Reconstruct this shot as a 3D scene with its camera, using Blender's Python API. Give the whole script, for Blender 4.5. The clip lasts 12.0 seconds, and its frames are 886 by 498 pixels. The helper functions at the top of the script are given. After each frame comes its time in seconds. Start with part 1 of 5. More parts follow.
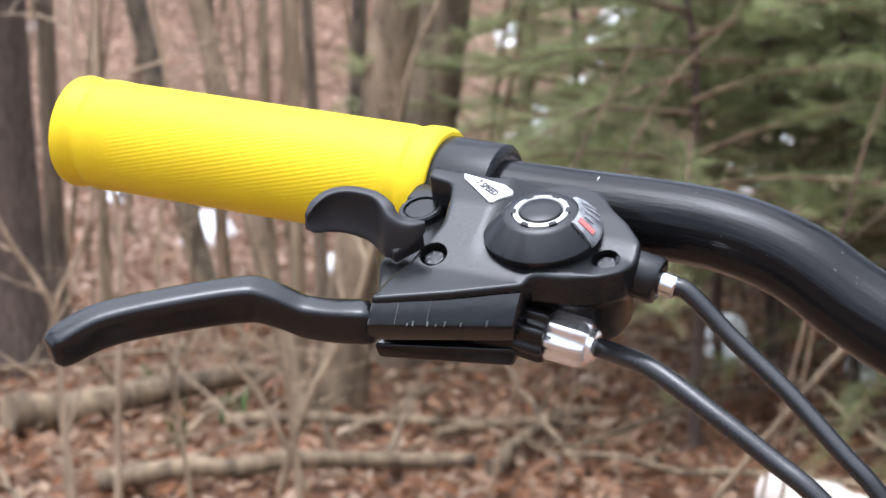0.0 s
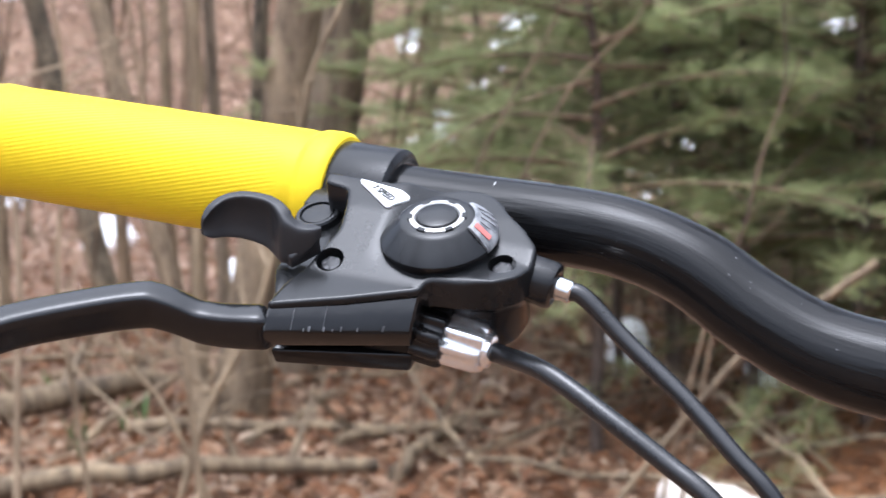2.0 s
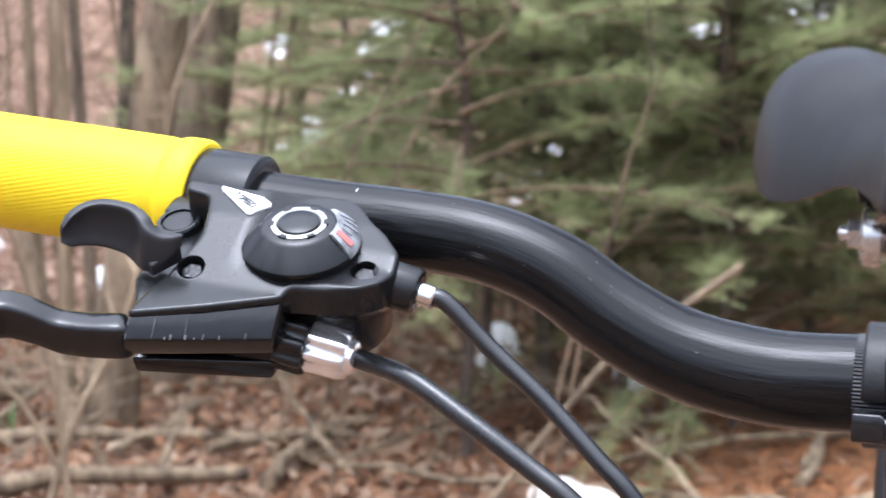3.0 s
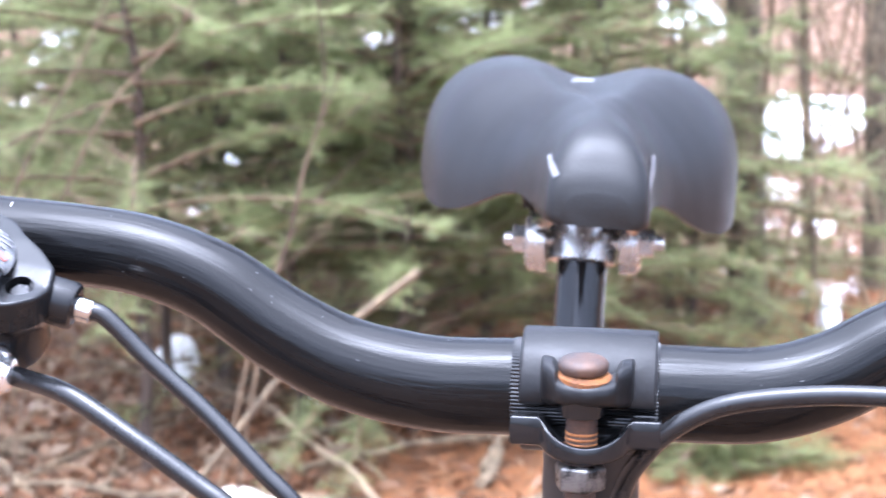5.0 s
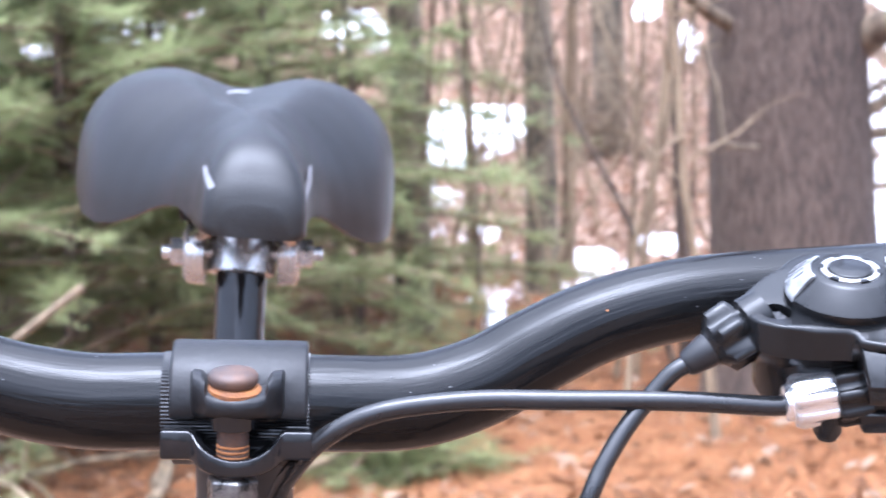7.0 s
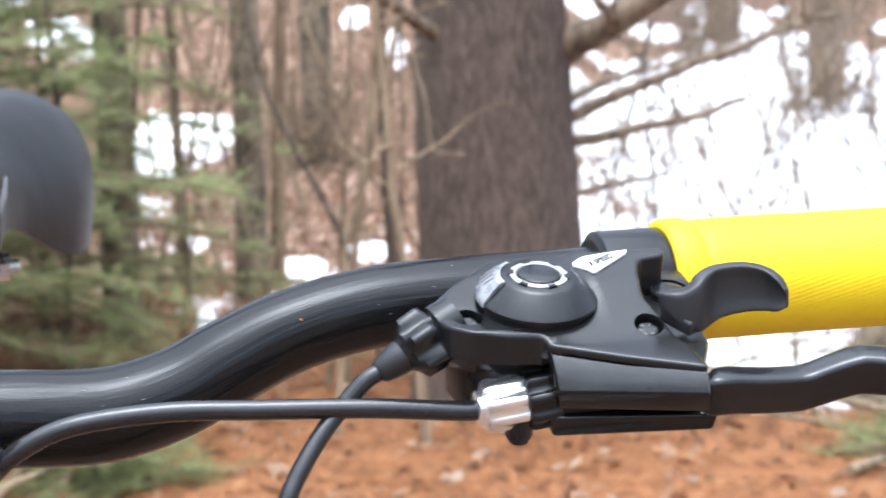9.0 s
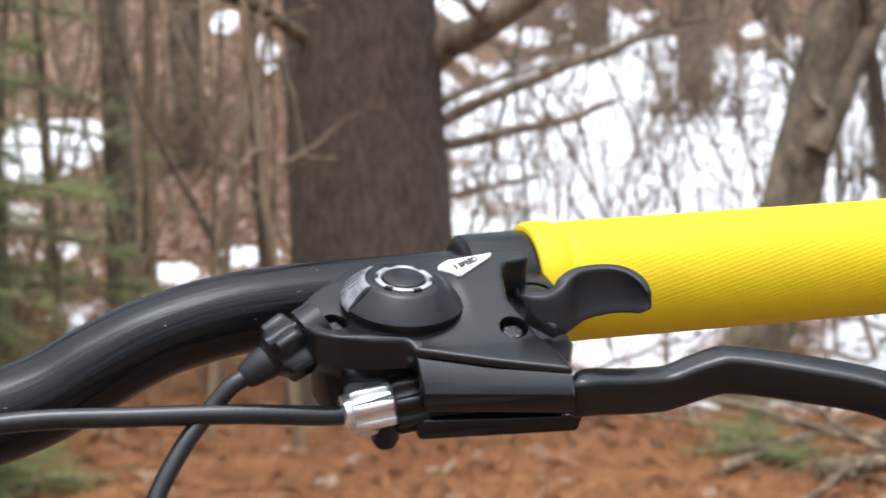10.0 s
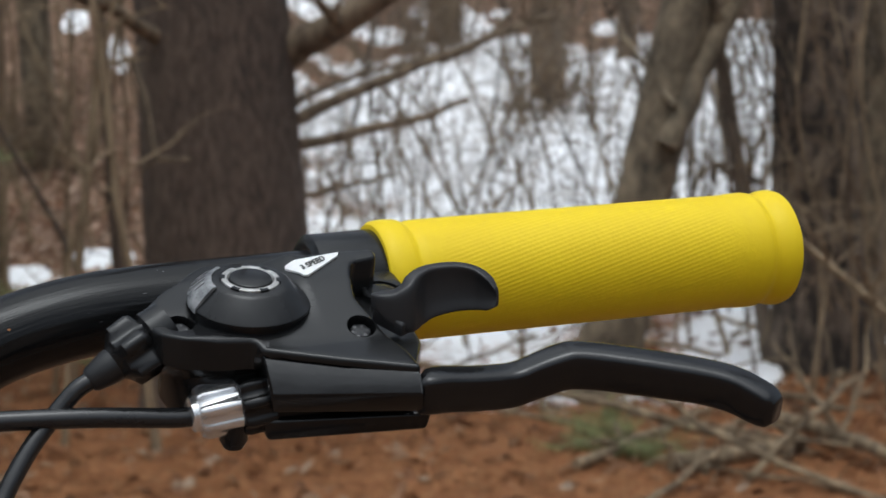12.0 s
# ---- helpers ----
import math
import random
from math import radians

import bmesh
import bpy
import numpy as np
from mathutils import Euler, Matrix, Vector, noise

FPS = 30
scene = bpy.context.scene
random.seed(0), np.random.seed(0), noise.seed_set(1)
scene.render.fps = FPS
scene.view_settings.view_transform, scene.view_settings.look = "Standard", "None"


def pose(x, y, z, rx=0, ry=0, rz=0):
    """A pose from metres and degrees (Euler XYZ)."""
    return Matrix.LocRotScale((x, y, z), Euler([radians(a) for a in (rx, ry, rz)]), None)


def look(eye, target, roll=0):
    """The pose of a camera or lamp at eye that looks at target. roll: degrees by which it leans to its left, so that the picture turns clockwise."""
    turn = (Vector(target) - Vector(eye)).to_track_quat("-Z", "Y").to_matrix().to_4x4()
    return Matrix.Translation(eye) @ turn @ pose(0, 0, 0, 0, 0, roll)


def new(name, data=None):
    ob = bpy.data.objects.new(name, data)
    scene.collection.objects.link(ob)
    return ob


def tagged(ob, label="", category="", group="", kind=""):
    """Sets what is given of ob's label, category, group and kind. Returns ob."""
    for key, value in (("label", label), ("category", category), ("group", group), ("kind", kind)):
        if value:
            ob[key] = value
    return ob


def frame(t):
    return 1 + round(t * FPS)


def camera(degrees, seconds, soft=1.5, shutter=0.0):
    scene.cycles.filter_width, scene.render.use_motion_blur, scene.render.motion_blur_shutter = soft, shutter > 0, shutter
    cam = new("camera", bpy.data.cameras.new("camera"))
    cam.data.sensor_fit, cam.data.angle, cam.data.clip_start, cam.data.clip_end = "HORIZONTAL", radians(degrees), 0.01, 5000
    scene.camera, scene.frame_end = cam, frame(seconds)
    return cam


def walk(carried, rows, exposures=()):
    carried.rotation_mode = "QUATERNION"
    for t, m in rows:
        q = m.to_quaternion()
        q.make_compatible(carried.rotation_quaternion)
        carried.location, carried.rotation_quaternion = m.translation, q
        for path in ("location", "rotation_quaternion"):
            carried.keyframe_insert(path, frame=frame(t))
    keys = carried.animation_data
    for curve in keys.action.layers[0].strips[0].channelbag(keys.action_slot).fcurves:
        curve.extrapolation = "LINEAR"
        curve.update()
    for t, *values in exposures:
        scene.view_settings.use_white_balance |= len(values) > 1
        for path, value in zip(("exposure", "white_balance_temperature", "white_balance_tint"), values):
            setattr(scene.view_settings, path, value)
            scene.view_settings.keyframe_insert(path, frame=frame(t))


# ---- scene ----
# The camera turns on a tripod: yaw, pitch and roll in degrees about one pivot.
EYE, ARM = 1.10, 0.034
cam = camera(24.05, 12.0, shutter=0.35)
cam.data.dof.use_dof, cam.data.dof.focus_distance, cam.data.dof.aperture_fstop = True, 0.56, 37.0
ROWS = [
    (0.0, 19.59, -6.77, -1.94),
    (0.5, 19.60, -6.76, -1.96),
    (1.0, 19.49, -6.75, -1.89),
    (1.5, 18.21, -6.74, -1.77),
    (2.0, 16.89, -6.72, -1.65),
    (2.5, 15.06, -6.69, -1.63),
    (2.7, 14.37, -6.68, -1.64),
    (4.3, 7.97, -6.67, -1.80),
    (4.5, 7.09, -6.70, -1.80),
    (5.0, 4.44, -6.67, -1.78),
    (5.5, 1.87, -6.66, -1.83),
    (6.0, -0.14, -6.67, -1.89),
    (6.5, -2.26, -6.65, -1.87),
    (7.0, -4.71, -6.67, -1.92),
    (7.2, -5.73, -6.67, -1.91),
    (8.8, -11.79, -6.74, -1.74),
    (9.0, -12.70, -6.69, -1.75),
    (9.5, -14.51, -6.69, -1.85),
    (10.0, -16.22, -6.69, -1.80),
    (10.5, -17.90, -6.68, -1.76),
    (11.0, -19.42, -6.69, -1.78),
    (11.5, -20.38, -6.70, -1.89),
    (12.0, -20.20, -6.85, -2.00),
]
EXPOSURES = [(0.0, 1.45, 5600, 12), (2.5, 1.55, 5550, 12), (4.5, 2.52, 5220, 16), (5.5, 2.62, 5160, 17), (7.0, 2.4, 5150, 16), (9.0, 1.83, 5520, 8), (10.0, 0.98, 5850, 8), (11.0, 0.31, 5980, 7), (12.0, 0.03, 5900, 5)]
walk(cam, [(t, pose(0, 0, EYE, 0, 0, yaw) @ pose(0, 0, 0, 90 + pitch) @ pose(0, 0, 0, 0, 0, roll) @ pose(0, 0, -ARM)) for t, yaw, pitch, roll in ROWS], EXPOSURES)

# Overcast daylight.
SUN_HEIGHT, SUN_TURN = 78, 200
world = bpy.data.worlds.new("overcast_sky")
scene.world = world
world.use_nodes = True
sky = world.node_tree.nodes.new("ShaderNodeTexSky")
sky.sky_type, sky.sun_disc = "NISHITA", False
sky.sun_elevation, sky.sun_rotation = radians(SUN_HEIGHT), radians(SUN_TURN)
sky.air_density, sky.dust_density, sky.ozone_density = 0.7, 5.5, 0.4
world.node_tree.nodes["Background"].inputs["Strength"].default_value = 0.15
pale = world.node_tree.nodes.new("ShaderNodeHueSaturation")
pale.inputs["Saturation"].default_value = 0.35
world.node_tree.links.new(sky.outputs[0], pale.inputs["Color"])
world.node_tree.links.new(pale.outputs[0], world.node_tree.nodes["Background"].inputs["Color"])
sun_data = bpy.data.lights.new("sun", "SUN")
sun_data.energy, sun_data.angle, sun_data.color = 0.95, radians(105), (1.0, 0.965, 0.915)
sun = new("sun", sun_data)
az, el = radians(SUN_TURN), radians(SUN_HEIGHT)
sun.matrix_world = look((math.sin(az) * math.cos(el) * 20, math.cos(az) * math.cos(el) * 20, math.sin(el) * 20), (0, 0, 0))


# ---- materials ----
def material(name, base, rough=0.5, metal=0.0, second=None, scale=60.0, amount=0.5, bump=0.0, bump_scale=None, coat=0.0, spec=0.5, contrast=(0.35, 0.65), rough_var=0.08, along_name=""):
    """A surface with two scales of variation in colour and gloss, and a fine relief."""
    m = bpy.data.materials.new(name)
    m.use_nodes = True
    n, l = m.node_tree.nodes, m.node_tree.links
    b = n["Principled BSDF"]
    b.inputs["Metallic"].default_value = metal
    b.inputs["Coat Weight"].default_value = coat
    b.inputs["Coat Roughness"].default_value = 0.12
    b.inputs["Specular IOR Level"].default_value = spec
    tc = n.new("ShaderNodeTexCoord")
    where = tc.outputs["Object"]
    if along_name:
        at_node = n.new("ShaderNodeAttribute")
        at_node.attribute_name = along_name
        where = at_node.outputs["Vector"]
    big, fine = n.new("ShaderNodeTexNoise"), n.new("ShaderNodeTexNoise")
    for node, s in ((big, scale), (fine, scale * 9)):
        node.inputs["Scale"].default_value = s
        node.inputs["Detail"].default_value = 5
        l.new(where, node.inputs["Vector"])
    mixv = n.new("ShaderNodeMath")
    mixv.operation = "MULTIPLY_ADD"
    l.new(fine.outputs["Fac"], mixv.inputs[0])
    mixv.inputs[1].default_value = 0.4
    l.new(big.outputs["Fac"], mixv.inputs[2])
    mr = n.new("ShaderNodeMapRange")
    mr.inputs["From Min"].default_value, mr.inputs["From Max"].default_value = contrast[0] + 0.2, contrast[1] + 0.2
    mr.inputs["To Max"].default_value = amount
    l.new(mixv.outputs[0], mr.inputs["Value"])
    mx = n.new("ShaderNodeMix")
    mx.data_type = "RGBA"
    mx.inputs["A"].default_value = (*base, 1)
    mx.inputs["B"].default_value = (*(second or [min(1, c * 1.5 + 0.004) for c in base]), 1)
    l.new(mr.outputs[0], mx.inputs["Factor"])
    l.new(mx.outputs["Result"], b.inputs["Base Color"])
    rr = n.new("ShaderNodeMapRange")
    rr.inputs["To Min"].default_value, rr.inputs["To Max"].default_value = max(0.02, rough - rough_var), min(1, rough + rough_var)
    l.new(big.outputs["Fac"], rr.inputs["Value"])
    l.new(rr.outputs[0], b.inputs["Roughness"])
    if bump:
        bn, bt = n.new("ShaderNodeBump"), n.new("ShaderNodeTexNoise")
        bt.inputs["Scale"].default_value = bump_scale or scale * 6
        bt.inputs["Detail"].default_value = 4
        l.new(where, bt.inputs["Vector"])
        bn.inputs["Strength"].default_value, bn.inputs["Distance"].default_value = bump, 0.002
        l.new(bt.outputs["Fac"], bn.inputs["Height"])
        l.new(bn.outputs[0], b.inputs["Normal"])
    return m


BLACK_PAINT = material("black_gloss_paint", (0.008, 0.008, 0.0085), 0.11, second=(0.010, 0.010, 0.012), scale=45, amount=0.35, bump=0.04, bump_scale=260, spec=0.5)
STEM_PAINT = material("dull_black_paint", (0.007, 0.007, 0.0075), 0.38, second=(0.018, 0.017, 0.017), scale=90, amount=0.7, bump=0.12, bump_scale=260, spec=0.3, rough_var=0.25)
BAR_PAINT = material("black_bar_paint", (0.005, 0.005, 0.0052), 0.07, second=(0.012, 0.012, 0.012), scale=5, amount=0.5, bump=0.18, bump_scale=3.4, spec=0.24, rough_var=0.22, along_name="along")
BLACK_PLASTIC = material("black_moulded_plastic", (0.010, 0.0102, 0.0106), 0.24, scale=70, amount=0.3, bump=0.02, bump_scale=1500, spec=0.35)
BLACK_RUBBER = material("black_soft_plastic", (0.015, 0.015, 0.016), 0.42, scale=80, amount=0.4, bump=0.02, bump_scale=1500, spec=0.4)
BLACK_LEVER = material("black_lever_paint", (0.006, 0.006, 0.0064), 0.16, scale=60, amount=0.3, spec=0.47, bump=0.04, bump_scale=500)
HOUSING = material("black_cable_housing", (0.013, 0.013, 0.0135), 0.2, scale=90, amount=0.4, bump=0.03, bump_scale=500)
YELLOW = material("yellow_rubber", (0.80, 0.585, 0.006), 0.5, second=(0.73, 0.51, 0.007), scale=40, amount=0.5, bump=0.05, bump_scale=700, spec=0.28)
CHROME = material("polished_steel", (0.6, 0.6, 0.595), 0.26, 0.85, second=(0.55, 0.54, 0.52), scale=150, amount=0.15, bump=0.05, bump_scale=500)
STEEL = material("bright_steel", (0.75, 0.75, 0.74), 0.2, 1.0, second=(0.55, 0.55, 0.54), scale=150, amount=0.4)
SILVER = material("silver_plastic", (0.9, 0.9, 0.9), 0.2, 0.85, second=(0.6, 0.6, 0.6), scale=200, amount=0.4)
SADDLE = material("dark_grey_vinyl", (0.009, 0.0085, 0.0081), 0.42, second=(0.014, 0.0132, 0.0126), scale=30, amount=0.5, spec=0.44, bump=0.12, bump_scale=900)
RUST = material("rusty_steel", (0.105, 0.058, 0.038), 0.52, 0.3, second=(0.05, 0.042, 0.04), scale=160, amount=0.9, bump=0.12, bump_scale=900)
RUST_BRIGHT = material("orange_rust", (0.36, 0.14, 0.035), 0.8, 0.0, second=(0.14, 0.06, 0.03), scale=220, amount=0.8, bump=0.4, bump_scale=900)
WHITE_LABEL = material("white_sticker", (0.78, 0.78, 0.77), 0.45, second=(0.6, 0.6, 0.6), scale=120, amount=0.3)
INK = material("black_ink", (0.006, 0.006, 0.006), 0.6, spec=0.2)
DECAL = material("pale_print", (0.19, 0.19, 0.20), 0.65)
RED = material("red_pointer", (0.5, 0.14, 0.12), 0.4)
MARK = material("grey_marking", (0.17, 0.17, 0.175), 0.5)
SCREW = material("dark_steel", (0.035, 0.035, 0.037), 0.3, 0.6)
RING = material("worn_silver_ring", (0.72, 0.71, 0.68), 0.35, 0.6, second=(0.25, 0.24, 0.23), scale=300, amount=0.7)
WORN_STEEL = material("worn_black_steel", (0.02, 0.02, 0.02), 0.28, 0.6, second=(0.22, 0.21, 0.2), scale=200, amount=0.8)
SCUFF = material("scratched_paint", (0.07, 0.07, 0.073), 0.6)
CLEAR = material("cloudy_clear_plastic", (0.10, 0.105, 0.11), 0.14, second=(0.42, 0.42, 0.42), scale=260, amount=0.6)
QUILL_PAINT = material("worn_grey_paint", (0.03, 0.026, 0.024), 0.5, second=(0.05, 0.043, 0.038), scale=70, amount=0.6, bump=0.08, bump_scale=300)
FRAME_PAINT = material("dark_frame_paint", (0.03, 0.03, 0.035), 0.3, coat=0.4)
TYRE = material("black_tyre", (0.02, 0.02, 0.02), 0.8, bump=0.2, bump_scale=300)


# ---- mesh helpers ----
MM = 0.001


def part(name, bm, mat, parent, label="", sharp=38, bevel=0.0):
    """Links a bmesh as one mesh object under a thing or a part."""
    bmesh.ops.recalc_face_normals(bm, faces=bm.faces)
    if bevel:
        es = [e for e in bm.edges if len(e.link_faces) == 2 and e.calc_face_angle(0) > radians(sharp)]
        bmesh.ops.bevel(bm, geom=es, offset=bevel, segments=3, affect="EDGES", profile=0.5, clamp_overlap=True)
    for f in bm.faces:
        f.smooth = True
    for e in bm.edges:
        if len(e.link_faces) == 2 and e.calc_face_angle(0) > radians(sharp):
            e.smooth = False
    me = bpy.data.meshes.new(name)
    bm.to_mesh(me)
    bm.free()
    me.materials.append(mat)
    ob = new(name, me)
    if parent is not None:
        ob.parent = parent
    if label:
        tagged(ob, label)
    return ob


def rings(bm, loops, closed=True, caps=True):
    """Skins a row of vertex loops."""
    vs = [[bm.verts.new(p) for p in loop] for loop in loops]
    k = len(vs[0])
    for a, b in zip(vs, vs[1:]):
        for i in range(k if closed else k - 1):
            j = (i + 1) % k
            bm.faces.new((a[i], a[j], b[j], b[i]))
    if caps and closed:
        bm.faces.new(vs[0][::-1])
        bm.faces.new(vs[-1])
    return bm


def spline(points, steps):
    """Points on a smooth curve through the given ones; each may carry further values."""
    p = [np.array(q, float) for q in points]
    p = [2 * p[0] - p[1]] + p + [2 * p[-1] - p[-2]]
    out = []
    for a, b, c, d in zip(p, p[1:], p[2:], p[3:]):
        for i in range(steps):
            t = i / steps
            out.append(0.5 * (2 * b + (c - a) * t + (2 * a - 5 * b + 4 * c - d) * t * t + (3 * b - a - 3 * c + d) * t ** 3))
    return out + [p[-2]]


def tube(points, radii, seg=20, bm=None, caps=True):
    """A round tube along a row of points."""
    bm = bm or bmesh.new()
    pts = [Vector(q[:3]) for q in points]
    side, loops = None, []
    for i, p in enumerate(pts):
        d = (pts[min(i + 1, len(pts) - 1)] - pts[max(i - 1, 0)]).normalized()
        if side is None:
            side = d.orthogonal().normalized()
        side = (side - d * side.dot(d)).normalized()
        up = d.cross(side)
        r = radii[i] if hasattr(radii, "__len__") else radii
        loops.append([p + (side * math.cos(a) + up * math.sin(a)) * r for a in (2 * math.pi * k / seg for k in range(seg))])
    return rings(bm, loops, caps=caps)


def lathe(profile, origin, axis, seg=40, bm=None, wave=None, twist=0.0):
    """Turns (along, radius) pairs round an axis. wave(along, angle) adds to the radius; twist turns the mesh along its length."""
    bm = bm or bmesh.new()
    o, d = Vector(origin), Vector(axis).normalized()
    s = d.orthogonal().normalized()
    u = d.cross(s)
    loops = []
    for h, r in profile:
        loop = []
        for k in range(seg):
            a = 2 * math.pi * k / seg
            q = r + (wave(h, a) if wave else 0)
            b = a + twist * h
            loop.append(o + d * h + (s * math.cos(b) + u * math.sin(b)) * q)
        loops.append(loop)
    return rings(bm, loops)


def slab(outline, near, far, place, bm=None):
    """A flat outline of (a, b) pairs drawn out from near to far; place(a, b, c) gives the point."""
    bm = bm or bmesh.new()
    return rings(bm, [[place(a, b, near) for a, b in outline], [place(a, b, far) for a, b in outline]])


def loft(sections, place, seg=20, power=2.6):
    """Skins rounded boxes: each section is centre (a, b, c) and half sizes in b and c."""
    bm, loops = bmesh.new(), []
    for a, b, c, hb, hc in sections:
        loop = []
        for k in range(seg):
            t = 2 * math.pi * k / seg
            x, y = math.cos(t), math.sin(t)
            loop.append(place(a, b + hb * math.copysign(abs(x) ** (2 / power), x), c + hc * math.copysign(abs(y) ** (2 / power), y)))
        loops.append(loop)
    return rings(bm, loops)


# ---- the bicycle ----
# Bike frame: x along the bar, y to the rear, z up, in millimetres from the middle of the bar's clamp.
BAR_HEIGHT = EYE - 0.1016
bike = tagged(new("bicycle"), "black mountain bicycle with yellow grips standing on leaf litter", "bicycle")
bike.matrix_basis = pose(-0.0117, 0.5549, BAR_HEIGHT, 0, 3.2, -2.14) @ pose(0, 0, -BAR_HEIGHT)


def P(x, y, z):
    return Vector((x * MM, y * MM, z * MM + BAR_HEIGHT))


# Handlebar: a riser bar with thicker middle.
BAR_LEFT = [(-314, 23.9, 44.7), (-250, 19.5, 39.6), (-175, 13.3, 33.4), (-130, 9, 30.9), (-110, 7, 28.3), (-93, 5.3, 22.4), (-76, 3.6, 12), (-58, 1.8, 4), (-36, 0.3, 0)]
BAR_RIGHT = [(24, 0, 0), (48, 0.8, 0.6), (66, 2.6, 5.8), (80, 4, 13.6), (95, 5.4, 20.9), (113, 7.2, 26), (132, 9, 28.6), (175, 13.3, 31.4), (250, 19.5, 35.8), (316, 24.1, 39.7)]
bar_points = spline(BAR_LEFT + [(-14, 0, 0), (0, 0, 0)] + BAR_RIGHT, 8)
bar_radii = [MM * float(np.interp(abs(q[0]), [0, 45, 100, 400], [12.5, 12.2, 10.75, 10.75])) for q in bar_points]
handlebar = part("handlebar", tube([P(*q) for q in bar_points], bar_radii, 48), BAR_PAINT, bike, "glossy black painted riser handlebar with scuffs")
along = handlebar.data.attributes.new("along", "FLOAT_VECTOR", "POINT")
for i, item in enumerate(along.data):
    turn = math.tau * (i % 48) / 48
    item.vector = (math.cos(turn), math.sin(turn), bar_points[i // 48][0] * 0.006)


def chip(x, angle, length, wide, mat, label=""):
    """A small chip in the bar's paint at a place along it and an angle from the front to the top."""
    i = min(range(len(bar_points)), key=lambda k: abs(bar_points[k][0] - x))
    c, r, a = Vector(bar_points[i]), bar_radii[i] / MM, radians(angle)
    d = (Vector(bar_points[i + 1]) - Vector(bar_points[i - 1])).normalized()
    up = (Vector((0, 0, 1)) - d * d.z).normalized()
    out = up * math.sin(a) + up.cross(d).normalized() * math.cos(a) * (1 if up.cross(d).y < 0 else -1)
    across = d.cross(out)
    c += d * (x - c.x)
    part("paint_chip", rings(bmesh.new(), [[P(*(c + out * (r + h) + d * length * p + across * wide * q)) for p, q in ((-0.5, -0.2), (-0.1, -0.5), (0.5, -0.1), (0.15, 0.5))] for h in (-0.4, 0.03)]), mat, handlebar, label)


chip(-148, 62, 0.5, 2.2, RING, "pale chip in the paint")
chip(97, 22, 0.9, 0.8, RUST_BRIGHT, "small rusty chip in the paint")
chip_rng = random.Random(11)
for x0, x1, count in ((-130, -30, 12), (35, 140, 12)):
    for _ in range(count):
        chip(chip_rng.uniform(x0, x1), chip_rng.uniform(-20, 80), chip_rng.uniform(0.3, 1.4), chip_rng.uniform(0.15, 0.5), SCUFF)

GRIP_RIBS = 84


def grip(a, b, rib=0.062):
    """A ribbed rubber grip from its inner end a to its outer end b."""
    a, b = P(*a), P(*b)
    d = b - a
    length = d.length
    L = length / MM
    prof = [(0, 14.2), (0.4, 16.0), (1.6, 16.9), (4, 17.1), (7.2, 17.0), (8.4, 16.6), (9.2, 15.9), (10.2, 15.8), (11.2, 16.2), (13, 16.4)]
    body = [(h, 16.4) for h in np.linspace(14, L - 20, 40)]
    tail = [(L - 18, 16.4), (L - 16, 16.6), (L - 11.5, 16.7), (L - 10.2, 16.5), (L - 9.4, 15.9), (L - 8.2, 15.7), (L - 7.2, 16.0), (L - 6.2, 16.3), (L - 4.8, 16.7), (L - 2.6, 16.85), (L - 1.0, 16.4), (L, 15.0), (L + 0.3, 14.0), (L + 0.2, 8)]

    def wave(h, ang):
        h = h / MM
        fade = min(1, max(0, (h - 14) / 3), max(0, (L - 21 - h) / 3))
        return fade * rib * MM * math.sin(GRIP_RIBS * ang)

    return lathe([(h * MM, r * MM) for h, r in prof + body + tail], a, d, GRIP_RIBS * 5, wave=wave, twist=-16.3)


part("grip", grip((-194.3, 15.0, 35.0), (-319, 24.2, 45.0), 0.042), YELLOW, bike, "bright yellow ribbed rubber grip")
part("grip", grip((195.4, 15.0, 32.7), (322.3, 24.4, 40.0), 0.03), YELLOW, bike, "bright yellow ribbed rubber grip")


def unit_axes(side):
    """Axes of a lever unit: outward along the bar, forward, and up, with its tilt round the bar."""
    if side < 0:
        A, u, tau = Vector((-175, 13.3, 33.4)), Vector((-1, 0.07, 0.083)).normalized(), radians(27)
    else:
        A, u, tau = Vector((175, 13.3, 31.4)), Vector((1, 0.07, 0.058)).normalized(), radians(19)
    w = Vector((0, -math.sin(tau), math.cos(tau)))
    w = (w - u * w.dot(u)).normalized()
    v = Vector((0, -math.cos(tau), -math.sin(tau)))
    v = (v - u * v.dot(u) - w * v.dot(w)).normalized()
    return A, u, v, w


DIAL = (-24.3, 31.9)


def crown(u, v):
    """Height of the cover's top: highest at the rear, falling forward and towards the dial."""
    h = float(np.interp(v, [20, 30, 50, 75], [20, 18.5, 11.5, 11.5]))
    return h - 4.5 * min(1, max(0, (-u - 10) / 8)) * min(1, max(0, (45 - v) / 10))


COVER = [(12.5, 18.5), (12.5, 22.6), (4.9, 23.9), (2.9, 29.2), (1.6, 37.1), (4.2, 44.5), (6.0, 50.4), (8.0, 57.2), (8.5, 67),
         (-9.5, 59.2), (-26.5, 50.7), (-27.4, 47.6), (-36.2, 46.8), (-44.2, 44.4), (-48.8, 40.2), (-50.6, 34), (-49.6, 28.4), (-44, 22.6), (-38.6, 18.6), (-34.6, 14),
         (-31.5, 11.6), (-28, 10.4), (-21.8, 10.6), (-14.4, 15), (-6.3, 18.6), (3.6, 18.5)]


